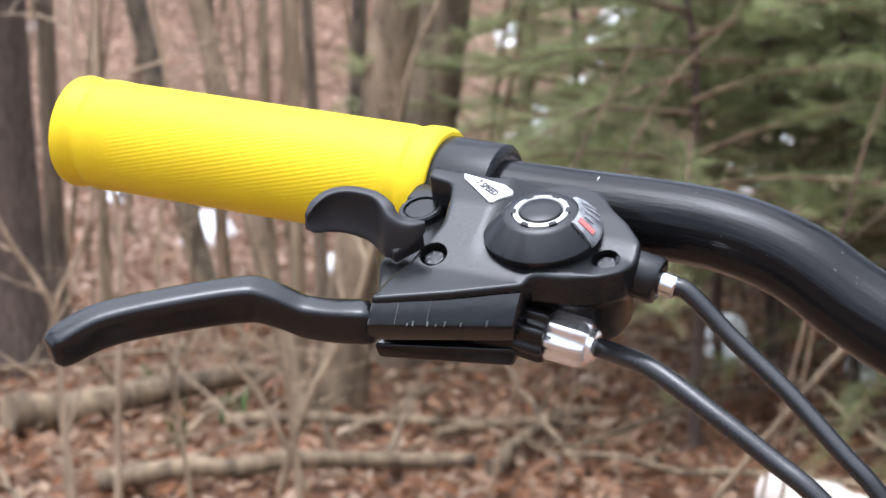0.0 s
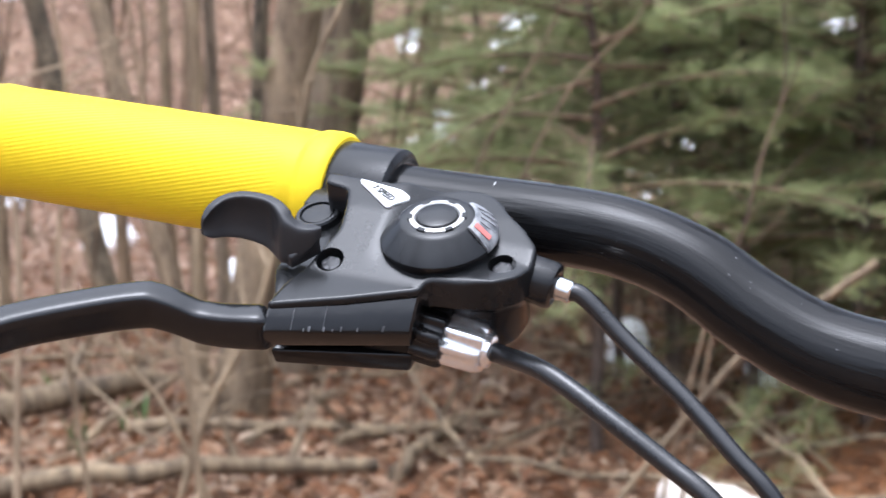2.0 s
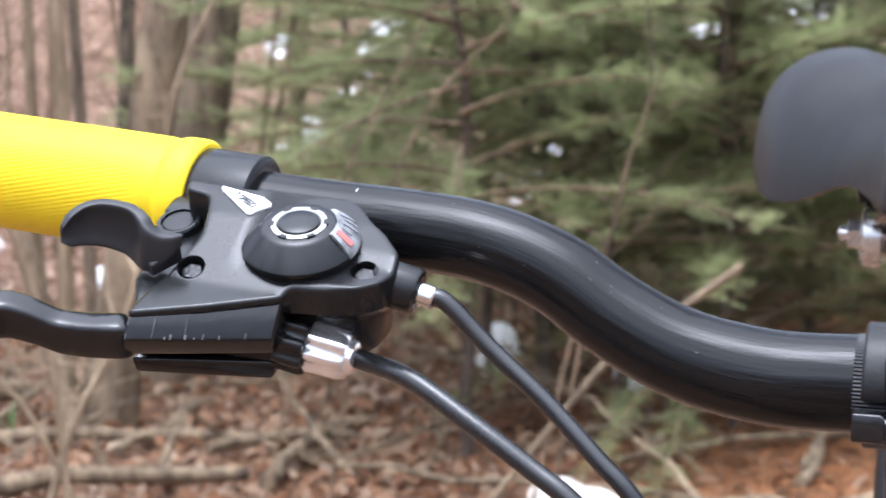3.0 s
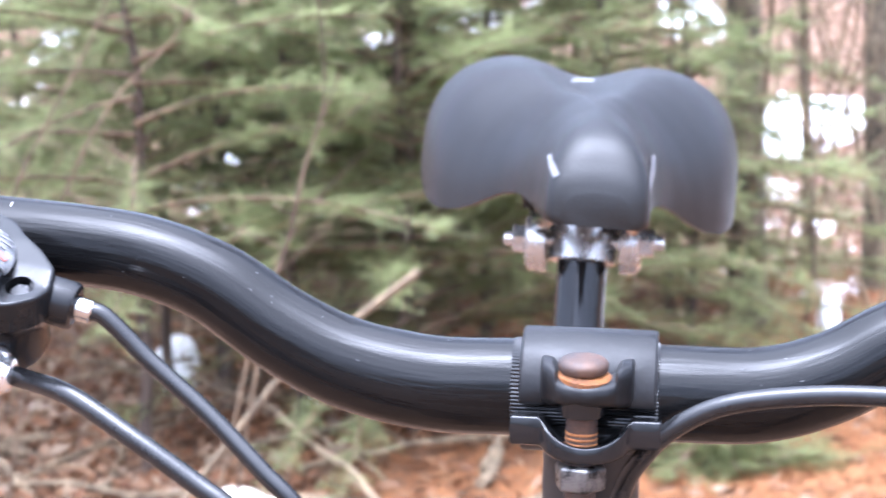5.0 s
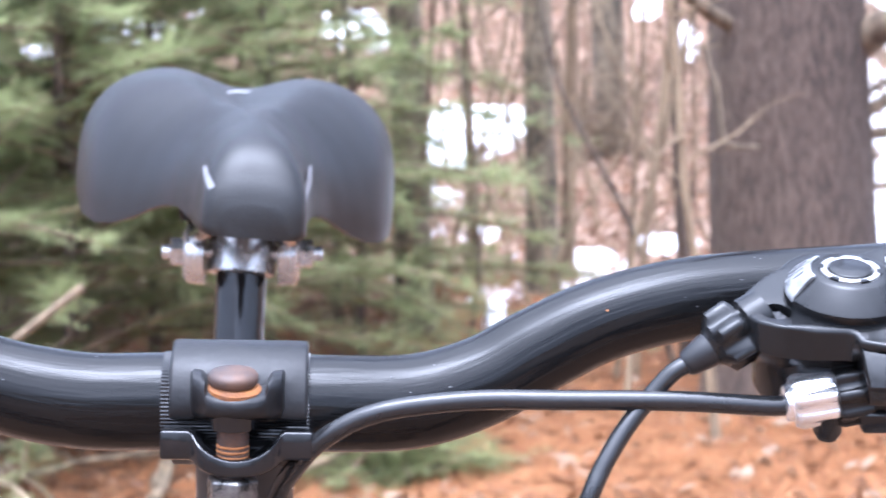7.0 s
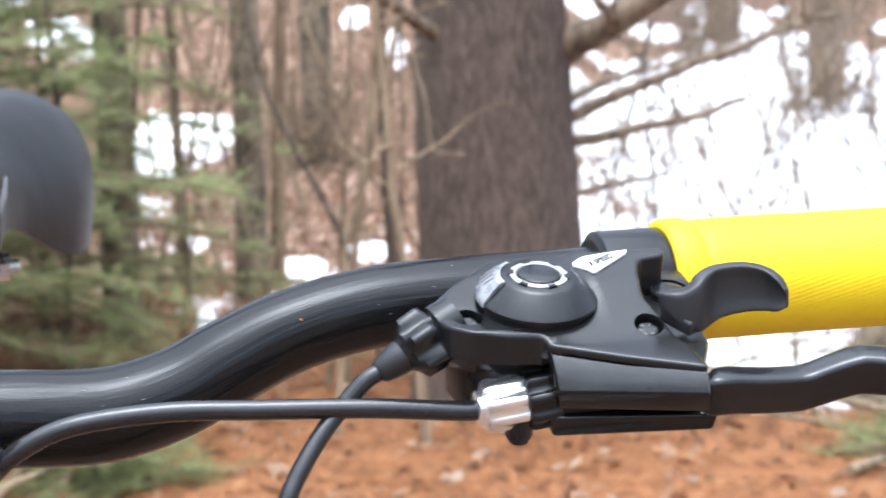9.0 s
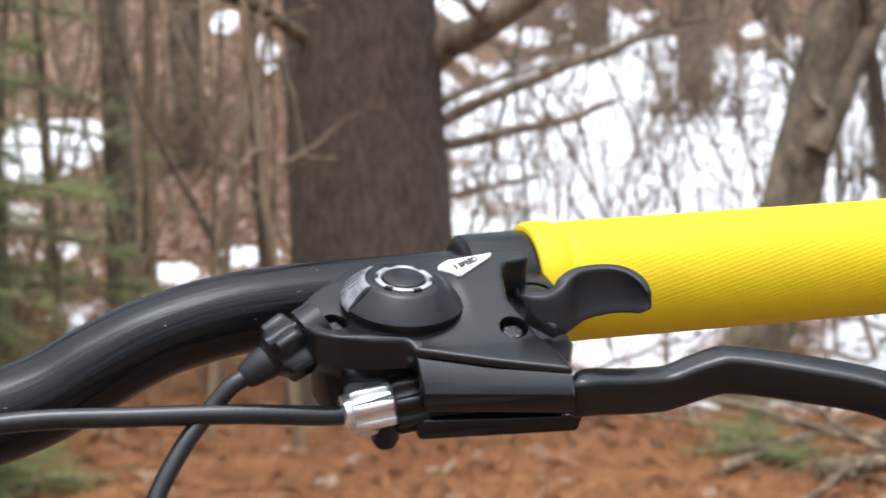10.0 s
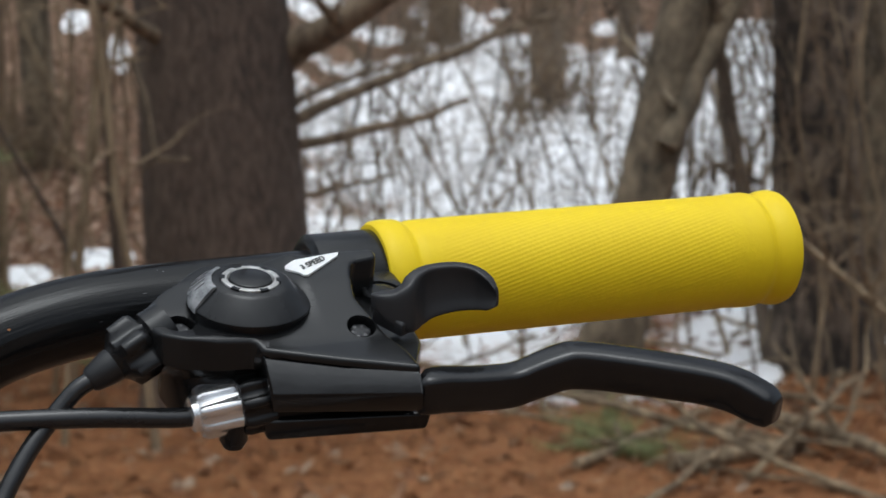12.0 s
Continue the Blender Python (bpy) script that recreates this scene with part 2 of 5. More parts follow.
def rounded(outline, r):
    """An outline with its corners cut round."""
    out = []
    for i, q in enumerate(outline):
        p, q, n = Vector(outline[i - 1]), Vector(q), Vector(outline[(i + 1) % len(outline)])
        a, b = min(r, (p - q).length * 0.45), min(r, (n - q).length * 0.45)
        p, n = q + (p - q).normalized() * a, q + (n - q).normalized() * b
        out += [p * (1 - t) ** 2 + q * 2 * t * (1 - t) + n * t * t for t in (0, 0.33, 0.67, 1)]
    return [(v.x, v.y) for v in out]


def inset(outline, d):
    """An outline moved inwards by d."""
    area = sum(a[0] * b[1] - b[0] * a[1] for a, b in zip(outline, outline[1:] + outline[:1]))
    sgn, out = (1 if area > 0 else -1), []
    for i, q in enumerate(outline):
        t = Vector(outline[(i + 1) % len(outline)]) - Vector(outline[i - 1])
        t.normalize()
        out.append((q[0] - sgn * t.y * d, q[1] + sgn * t.x * d))
    return out


SCREWS = ((-43.0, 36.2), (0.2, 46.4))


def bore(ob, holes):
    """Sinks round screw holes into a part."""
    bm = bmesh.new()
    for o, d in holes:
        d = Vector(d).normalized()
        lathe([(-4.6 * MM, 3.7 * MM), (3 * MM, 3.7 * MM)], o, d, 28, bm)
    bmesh.ops.recalc_face_normals(bm, faces=bm.faces)
    me = bpy.data.meshes.new("cutter")
    bm.to_mesh(me)
    bm.free()
    cutter = new("cutter", me)
    cutter.parent = ob.parent
    mod = ob.modifiers.new("holes", "BOOLEAN")
    mod.operation, mod.object, mod.solver = "DIFFERENCE", cutter, "EXACT"
    bpy.context.view_layer.update()
    done = bpy.data.meshes.new_from_object(ob.evaluated_get(bpy.context.evaluated_depsgraph_get()))
    ob.modifiers.clear()
    ob.data = done
    bpy.data.objects.remove(cutter)


def lever_unit(side, speeds):
    A, eu, ev, ew = unit_axes(side)

    def at(u, v, w):
        q = A + eu * u + ev * v + ew * w
        return P(*q)

    def du(u, v, w):
        return eu * u + ev * v + ew * w

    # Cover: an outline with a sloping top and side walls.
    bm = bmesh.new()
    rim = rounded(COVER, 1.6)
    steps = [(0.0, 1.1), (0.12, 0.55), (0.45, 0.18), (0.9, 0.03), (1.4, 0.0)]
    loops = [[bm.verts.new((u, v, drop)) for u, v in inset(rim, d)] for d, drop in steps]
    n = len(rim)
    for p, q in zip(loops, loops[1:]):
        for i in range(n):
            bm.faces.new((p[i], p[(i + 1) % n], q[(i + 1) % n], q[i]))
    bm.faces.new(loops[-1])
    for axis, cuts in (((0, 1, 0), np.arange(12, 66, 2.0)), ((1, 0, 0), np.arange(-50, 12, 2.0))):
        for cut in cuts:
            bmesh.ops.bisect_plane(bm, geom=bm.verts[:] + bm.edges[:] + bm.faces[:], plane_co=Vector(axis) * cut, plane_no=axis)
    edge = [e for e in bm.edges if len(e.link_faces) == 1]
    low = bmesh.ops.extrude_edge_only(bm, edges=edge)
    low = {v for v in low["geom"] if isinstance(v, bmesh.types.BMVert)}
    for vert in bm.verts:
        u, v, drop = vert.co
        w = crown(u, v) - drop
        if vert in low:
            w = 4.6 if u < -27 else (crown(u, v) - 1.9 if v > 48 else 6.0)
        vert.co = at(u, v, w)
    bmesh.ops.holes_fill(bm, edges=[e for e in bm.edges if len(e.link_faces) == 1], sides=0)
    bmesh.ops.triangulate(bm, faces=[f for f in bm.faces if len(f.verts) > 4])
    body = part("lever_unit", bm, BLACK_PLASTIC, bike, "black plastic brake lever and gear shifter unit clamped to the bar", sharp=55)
    bore(body, [(at(u, v, crown(u, v)), du(0, 0.2, 1)) for u, v in SCREWS])

    # Lower housing under the cover, and the collar round the bar.
    under = rings(bmesh.new(), [[at(u, v, 5.2) for u, v in ((-51, 34), (-45, 42), (-36, 45), (-28, 46), (-14, 46), (0, 42), (2, 20), (-14, 12), (-30, 11), (-43, 23))],
                                [at(u, v, -2.0) for u, v in ((-47, 32), (-42, 38), (-36, 40), (-28, 41), (-14, 41), (0, 38), (2, 18), (-14, 10), (-30, 10), (-41, 22))],
                                [at(u, v, -9.0) for u, v in ((-40, 28), (-37, 33), (-33, 35), (-28, 36), (-14, 36), (-4, 34), (0, 18), (-14, 10), (-28, 12), (-36, 22))]])
    part("housing", under, BLACK_PLASTIC, body, "black plastic lower housing", sharp=25, bevel=1.2 * MM)
    part("housing", lathe([(-18 * MM, 8.5 * MM), (-17.5 * MM, 11 * MM), (-15 * MM, 12.4 * MM), (-6 * MM, 12.6 * MM), (-2 * MM, 12.6 * MM)], at(-33, 29, 4), du(0, 0, 1), 36), BLACK_PLASTIC, body)
    part("collar", lathe([(-0.5 * MM, 11.3 * MM), (-0.5 * MM, 13 * MM), (0.8 * MM, 14.8 * MM), (20.5 * MM, 15.0 * MM), (21.8 * MM, 14.2 * MM), (21.8 * MM, 11.3 * MM)], at(2.2, 0, 0), du(1, 0, 0), 48), BLACK_PLASTIC, body, "black clamp collar round the bar")
    neck = rings(bmesh.new(), [[at(u, v, w) for u, v in ((2, 4), (22, 4), (22, 20), (2, 20))] for w in (-6, 9.5)])
    part("clamp_neck", neck, BLACK_PLASTIC, body, bevel=1.5 * MM)

    # Lever bracket in front, with the slot and the plate below it.
    bm = rings(bmesh.new(), [[at(8.6, 66.6, 9.9), at(-26.4, 50.2, 9.5), at(-25.6, 26, 8), at(4, 40, 8)],
                             [at(7.0, 73.2, 7.6), at(-25.2, 55.2, 1.0), at(-24.6, 28, 0), at(3, 42, 2)],
                             [at(8.4, 71, 1.2), at(-23.6, 53, -5.2), at(-23.6, 28, -5), at(3, 42, -2)]])
    bracket = part("bracket", bm, BLACK_LEVER, body, "black lever bracket with scratched front face", sharp=18, bevel=0.7 * MM)
    for k in range(9 if side < 0 else 0):
        f = (0.2, 0.4, 0.28, 0.33, 0.42, 0.47, 0.52, 0.62, 0.8)[k] + rng_unit.uniform(-0.02, 0.02)
        top = Vector((8.6, 66.6, 9.9)).lerp(Vector((-26.4, 50.2, 9.5)), f)
        bot = Vector((7.0, 73.2, 7.6)).lerp(Vector((-25.2, 55.2, 1.0)), f)
        t0, t1 = (0.05, 0.92) if k < 2 else (rng_unit.uniform(0.8, 0.93), 0.985)
        q0, q1 = top.lerp(bot, t0), top.lerp(bot, t1)
        nrm = (bot - top).cross(Vector((-35, -16.4, -0.4))).normalized()
        if nrm.z < 0:
            nrm = -nrm
        w = 0.07 + (0.25 * rng_unit.random() if k > 1 else 0)
        side_w = Vector((-0.905, -0.424, 0)) * w
        scratch = rings(bmesh.new(), [[at(*(q0 - side_w + nrm * h)), at(*(q0 + side_w + nrm * h)), at(*(q1 + side_w * 0.5 + nrm * h)), at(*(q1 - side_w * 0.5 + nrm * h))] for h in (-0.1, 0.04)])
        part("scratch", scratch, SCUFF, bracket)
    su, sw = (2.6, 1.3) if side > 0 else (0, 0)
    bm = rings(bmesh.new(), [[at(9.8 + su, 67, -3.2 + sw), at(-22.6 - su, 50.4, -10.2 + sw), at(-22.6 - su, 26, -10.2 + sw), at(6 + su, 44, -3.2 + sw)],
                             [at(9.2 + su, 66, -8.4 + sw), at(-21 - su, 50.8, -15.8 + sw), at(-21 - su, 26, -15.8 + sw), at(6 + su, 44, -8.4 + sw)]])
    part("lower_plate", bm, BLACK_LEVER, body, "black lower plate of the lever slot", bevel=1.0 * MM)
    part("pivot", lathe([(0, 5 * MM), (8 * MM, 5 * MM)], at(-4, 47, -10), du(0, 0, 1), 24), SCREW, body, "steel lever pivot in the slot")
    part("slot_rib", slab([(-25, 49), (-11, 54), (-11, 40), (-25, 34)], -2, -12, at), BLACK_PLASTIC, body)
    part("slot_rib", slab([(1, 60), (8.5, 63), (6, 46), (1, 44)], 2, -6, at), BLACK_PLASTIC, body)
    if side > 0:
        part("tab", lathe([(0, 3.4 * MM), (7 * MM, 3.6 * MM), (9 * MM, 2.6 * MM), (9.5 * MM, 1 * MM)], at(-31, 45, -9), du(0.05, 0, -1), 20), BLACK_PLASTIC, body, "small black tab under the lock nut")

    # Brake lever blade.
    blade = [(0, 62, 1.5, 2.0, 2.0), (6.5, 66.4, 3.8, 2.8, 3.4), (9.0, 67.8, 4.6, 4.5, 5.1), (12, 68.8, 4.8, 4.7, 5.3), (18.5, 69.8, 4.5, 4.6, 5.2), (23.5, 70.3, 4.5, 4.5, 5.2), (26.5, 70.9, 5.1, 4.5, 5.2), (31.5, 72, 7.6, 4.7, 5.4), (36.5, 73.3, 9.6, 5, 5.5), (39.5, 74.5, 10.1, 5, 5.5), (46, 78, 10.3, 5, 5.4), (57, 85.0, 10.3, 5, 5.3), (67, 91.6, 9.9, 5, 5.2), (72.8, 96.4, 9.2, 5, 5.2), (77, 101.0, 7.9, 4.9, 5.1), (79.4, 104.2, 7.2, 4.4, 4.5), (80.4, 105.8, 7.0, 3.0, 3.0)]
    if side > 0:
        blade = [(q[0], q[1], q[2] - float(np.interp(q[0], [12, 30, 80], [0, 1.9, 2.4])), q[3], q[4]) for q in blade]
        blade = [(float(np.interp(q[0], [0, 12, 26.5, 39.5, 57, 72, 80.4], [0, 12, 33, 48, 64.5, 79.5, 87])),) + q[1:] for q in blade]
    path = spline(blade, 5)
    loops = []
    for i, q in enumerate(path):
        t = path[min(i + 1, len(path) - 1)] - path[max(i - 1, 0)]
        t = Vector((t[0], t[1])).normalized()
        loop, swing = [], (radians(-6.5) if side > 0 else 0.0) * min(1, max(0, (q[0] - 6) / 8))
        cs, sn = math.cos(swing), math.sin(swing)
        for k in range(44):
            a = math.tau * k / 44
            x, y = math.cos(a), math.sin(a)
            x, y = 0.92 * q[3] * math.copysign(abs(x) ** 0.5, x), q[4] * math.copysign(abs(y) ** 0.5, y)
            pu, pv = q[0] - t.y * x + 2, q[1] + t.x * x - 62
            loop.append(at(pu * cs - pv * sn - 2, pu * sn + pv * cs + 62, q[2] + y))
        loops.append(loop)
    part("brake_lever", rings(bmesh.new(), loops), BLACK_LEVER, body, "black curved brake lever blade", sharp=50)

    # Gear dial with its ring, button, window and pointer.
    o = at(DIAL[0], DIAL[1], 0)
    part("dial", lathe([(8 * MM, 14.1 * MM), (14.3 * MM, 14.1 * MM), (14.6 * MM, 15.1 * MM), (15.5 * MM, 15.2 * MM), (16.0 * MM, 14.8 * MM), (20.2 * MM, 10.1 * MM), (20.8 * MM, 9.3 * MM), (20.9 * MM, 7.4 * MM), (20.4 * MM, 7.3 * MM)], o, du(0, 0, 1), 64), BLACK_PLASTIC, body, "round black domed gear dial")
    part("ring", lathe([(20.2 * MM, 7.3 * MM), (21.2 * MM, 7.2 * MM), (21.3 * MM, 6.9 * MM), (21.3 * MM, 5.9 * MM), (21.0 * MM, 5.6 * MM), (20.2 * MM, 5.5 * MM)], o, du(0, 0, 1), 48), RING, body, "worn silver ring round the dial button")
    part("button", lathe([(19 * MM, 5.3 * MM), (21.4 * MM, 5.2 * MM), (21.6 * MM, 4.9 * MM), (21.6 * MM, 1 * MM)], o, du(0, 0, 1), 40), BLACK_PLASTIC, body, "flat black button in the dial")
    for k in range(6):
        a = math.tau * (k + 0.3) / 6
        c, s = math.cos(a), math.sin(a)

        def notch(x, y, h, c=c, s=s):
            return at(DIAL[0] + c * x - s * y, DIAL[1] + s * x + c * y, h)

        part("ring_notch", slab([(6.3, -1.1), (7.5, -1.1), (7.5, 1.1), (6.3, 1.1)], 20.2, 21.36, notch), BLACK_PLASTIC, body)
    loops = []
    for a in np.linspace(166, 236, 16):
        c, s = math.cos(radians(a)), math.sin(radians(a))
        loops.append([at(DIAL[0] + c * r, DIAL[1] + s * r, h) for r, h in ((15.4, 14.8), (15.3, 16.2), (13.4, 18.4), (10.7, 20.8), (9.6, 20.95), (9.6, 17))])
    part("indicator_window", rings(bmesh.new(), loops), CLEAR, body, "cloudy clear gear indicator window")
    for ang, r0, r1, half, mat, name, label in ((177, 10.9, 14.6, 0.85, RED, "pointer", "red gear pointer"), (189, 11.4, 13.6, 0.35, MARK, "gear_mark", ""), (199, 11.2, 14.6, 0.3, MARK, "gear_mark", ""), (209, 11.2, 14.8, 0.25, MARK, "gear_mark", ""), (219, 11.0, 14.4, 0.3, MARK, "gear_mark", "")):
        if mat is RED and side > 0:
            continue
        c, s = math.cos(radians(ang)), math.sin(radians(ang))

        def slope(x, y, lift, c=c, s=s):
            return at(DIAL[0] + c * x - s * y, DIAL[1] + s * x + c * y, 20.85 - 0.90 * (x - 10.7) + lift)

        part(name, slab([(r0, -half), (r1, -half), (r1, half), (r0, half)], 0.0, 0.3, slope), mat, body, label)

    # Sticker with its lettering.
    def lay(u, v, lift):
        return at(u, v, crown(u, v) + lift)

    def wide(a, b, n):
        return [(a[0] + (b[0] - a[0]) * i / n, a[1] + (b[1] - a[1]) * i / n) for i in range(n)]

    tri = wide((2.6, 20.2), (2.0, 21.6), 1) + wide((2.0, 21.6), (-8.2, 28.9), 8) + wide((-8.2, 28.9), (-9.3, 28.8), 1) + wide((-9.3, 28.8), (-12.5, 23.4), 6) + wide((-12.5, 23.4), (-12.2, 22.4), 1) + wide((-12.2, 22.4), (2.6, 20.2), 10)
    bm = slab(tri, 0.1, 0.6, lambda a, b, c: Vector((a, b, c)))
    for axis, cuts in (((1, 0, 0), np.arange(-12, 2.5, 1.5)), ((0, 1, 0), np.arange(21, 29, 1.0))):
        for cut in cuts:
            bmesh.ops.bisect_plane(bm, geom=bm.verts[:] + bm.edges[:] + bm.faces[:], plane_co=Vector(axis) * cut, plane_no=axis)
    for vert in bm.verts:
        vert.co = lay(*vert.co)
    sticker = part("sticker", bm, WHITE_LABEL, body, "white triangular sticker reading " + speeds)
    font = bpy.data.curves.new("lettering", "FONT")
    font.body, font.size, font.align_x, font.align_y, font.extrude = speeds, 2.7, "CENTER", "CENTER", 0.02
    font.offset, font.shear = 0.09, 0.2
    tmp = bpy.data.objects.new("lettering", font)
    mesh = bpy.data.meshes.new_from_object(tmp)
    bpy.data.objects.remove(tmp)
    dx, dy, ux, uy = (-0.88, 0.47, -0.42, -0.90) if side < 0 else (0.90, -0.43, -0.38, -0.92)
    for vert in mesh.vertices:
        x, y = vert.co.x * 0.86, vert.co.y * 0.95
        vert.co = lay(-5.6 + dx * x + ux * y, 24.2 + dy * x + uy * y, 0.74 + vert.co.z)
    mesh.materials.append(INK)
    letters = new("lettering", mesh)
    letters.parent = sticker

    # Screws sunk in round holes.
    for u, v in SCREWS:
        o = at(u, v, crown(u, v)) - Vector(du(0, 0.2, 1)).normalized() * 1.7 * MM
        head = part("screw", lathe([(-2.6 * MM, 2.8 * MM), (-0.4 * MM, 2.75 * MM), (0.35 * MM, 2.3 * MM), (0.5 * MM, 1.1 * MM)], o, du(0, 0.2, 1), 24), BLACK_RUBBER, body, "black star-head screw in a round hole")
        for k in range(6):
            a = math.tau * k / 6
            part("star_lobe", lathe([(0.0 * MM, 0.8 * MM), (0.38 * MM, 0.75 * MM), (0.5 * MM, 0.5 * MM)], o + Vector(du(1.8 * math.cos(a), 1.8 * math.sin(a), -0.36 * math.sin(a))) * MM, du(0, 0.2, 1), 8), SCREW, head)
    part("pocket", rings(bmesh.new(), [[at(u, v, w) for u, v in ((3, 20), (18, 20), (21, 26), (17, 33), (15, 50), (9, 62), (3, 52))] for w in (0, 9.0)]), BLACK_PLASTIC, body, "sunken pocket of the thumb lever", bevel=1 * MM)
    part("pivot_cap", lathe([(-5 * MM, 6.2 * MM), (0, 6.2 * MM), (0.5 * MM, 5.8 * MM), (0.5 * MM, 4.9 * MM), (-0.6 * MM, 4.8 * MM), (-0.6 * MM, 4.4 * MM), (0.2 * MM, 4.2 * MM), (0.5 * MM, 2 * MM)], at(14.4, 25, 10.4), du(0.1, 0.05, 1), 36), BLACK_PLASTIC, body, "black round pivot cap beside the thumb lever")

    # Thumb lever: a curved paddle on a wedge-shaped root.
    path = spline([(3.8, 43.2, 18.2, 0.6, 1.3), (6, 45.0, 17.4, 1.8, 2.6), (9, 46.8, 16.4, 2.3, 4.2), (11.6, 47.6, 16.6, 2.3, 5.6), (13.6, 47.0, 17.2, 2.0, 6.4), (16.5, 45.4, 18.0, 1.9, 6.4), (20, 44.2, 18.6, 1.8, 6.1), (26, 44.2, 19.2, 1.8, 5.7), (30.5, 46.2, 19.5, 1.8, 5.1), (33, 49.2, 19.4, 1.7, 4.0), (34, 51, 19.2, 1.0, 2.2)], 6)
    loops = []
    for i, q in enumerate(path):
        t = path[min(i + 1, len(path) - 1)] - path[max(i - 1, 0)]
        t = Vector((t[0], t[1])).normalized()
        loop = []
        for k in range(32):
            a = math.tau * (k + 0.5) / 32
            x, y = math.cos(a), math.sin(a)
            x, y = q[3] * math.copysign(abs(x) ** 0.35, x), q[4] * math.copysign(abs(y) ** 0.45, y)
            if x > 0 and q[0] > 13:
                x -= 1.3 * (1 - (y / q[4]) ** 2) * min(1, (q[0] - 13) / 4)
            back = 0.30 * (y + q[4])
            loop.append(at(q[0] - t.y * x, q[1] + t.x * x - back, q[2] + y))
        loops.append(loop)
    part("thumb_lever", rings(bmesh.new(), loops), BLACK_RUBBER, body, "black curved thumb shift lever", sharp=42)
    root = rings(bmesh.new(), [[at(3.8, 43.6, 12), at(9.4, 50.2, 10.4), at(12.2, 48.6, 10.4), at(12.2, 42, 12)], [at(3.8, 43.4, 17.4), at(9.6, 50.0, 13.6), at(12.3, 48.0, 14.2), at(12.2, 41, 18)]])
    part("lever_root", root, BLACK_RUBBER, body, bevel=0.6 * MM)

    # Brake cable adjuster: a lobed black nut and a fluted silver barrel.
    o, d = at(-18.5, 43, -6.9 if side < 0 else -5.6), du(-1, 0, -0.15)
    lobes = lathe([(3 * MM, 6 * MM), (3.2 * MM, 7.8 * MM), (9.8 * MM, 7.8 * MM), (11 * MM, 7.2 * MM), (11.2 * MM, 5 * MM)], o, d, 90, wave=lambda h, a: 0.6 * MM * math.copysign(abs(math.sin(4.5 * a * 2)) ** 0.5, math.sin(9 * a)))
    part("lock_nut", lobes, BLACK_PLASTIC, body, "black lobed lock nut")
    flutes = lathe([(10.6 * MM, 5 * MM), (10.8 * MM, 6.2 * MM), (11.6 * MM, 6.8 * MM), (20 * MM, 6.5 * MM), (21.4 * MM, 5.7 * MM), (21.6 * MM, 4 * MM)], o, d, 120, wave=lambda h, a: 0.42 * MM * math.copysign(abs(math.sin(8 * a)) ** 0.7, math.sin(8 * a)))
    part("adjuster", flutes, SILVER, body, "fluted silver cable adjuster")
    part("adjuster_tip", lathe([(21 * MM, 4.6 * MM), (23 * MM, 4.5 * MM), (23.5 * MM, 3.6 * MM), (23.5 * MM, 2.6 * MM)], o, d, 32), SILVER, body)
    out1, dir1 = o + Vector(d).normalized() * 21 * MM, Vector(d).normalized()
    part("bracket_boss", lathe([(-6 * MM, 7 * MM), (0, 7.4 * MM), (1 * MM, 6.8 * MM)], o, d, 32), BLACK_PLASTIC, body)

    # Shift cable outlet.
    if side < 0:
        o2, d2 = at(-46, 30, 5.8), du(-1, 0.02, -0.22)
        part("cable_stop", lathe([(-2.5 * MM, 6.4 * MM), (-0.6 * MM, 7.1 * MM), (0.6 * MM, 6.0 * MM), (7.6 * MM, 6.2 * MM), (8.8 * MM, 5.8 * MM), (9.2 * MM, 4.6 * MM), (8.6 * MM, 3.2 * MM)], o2, d2, 40), BLACK_PLASTIC, body, "black shift cable stop")
        part("ferrule", lathe([(7.5 * MM, 3.0 * MM), (13 * MM, 3.0 * MM), (13.5 * MM, 2.6 * MM)], o2, d2, 28), STEEL, body, "shiny steel cable ferrule")
        out2 = o2 + Vector(d2).normalized() * 12 * MM
    else:
        o2, d2 = at(-46.5, 31, 8.2), du(-1, 0.22, -0.52)
        knob = lathe([(-3 * MM, 6.6 * MM), (2.4 * MM, 6.8 * MM), (3.2 * MM, 5.6 * MM), (4.5 * MM, 7.0 * MM), (5.4 * MM, 7.5 * MM), (10.6 * MM, 7.3 * MM), (11.8 * MM, 6.4 * MM), (12.6 * MM, 5.2 * MM), (13.6 * MM, 4.4 * MM)], o2, d2, 72, wave=lambda h, a: (1.25 * MM * math.sin(6 * a)) if 4.4 * MM < h < 11.2 * MM else 0)
        part("cable_adjuster", knob, BLACK_PLASTIC, body, "black lobed shift cable adjuster")
        part("boot", lathe([(13 * MM, 4.4 * MM), (15 * MM, 4.3 * MM), (20 * MM, 3.3 * MM), (21 * MM, 2.6 * MM)], o2, d2, 28), BLACK_RUBBER, body, "black rubber cable boot")
        out2 = o2 + Vector(d2).normalized() * 20 * MM
    return out1, dir1, out2, Vector(d2).normalized()


rng_unit = random.Random(3)
left = lever_unit(-1, "7 SPEED")
right = lever_unit(1, "3 SPEED")


# Cables.
def cable(start, way, points, radius, label):
    pts = [start, start + way * 5 * MM] + [P(*q) for q in points]
    return part("cable", tube(spline(pts, 10), radius * MM, 20), HOUSING, bike, label)


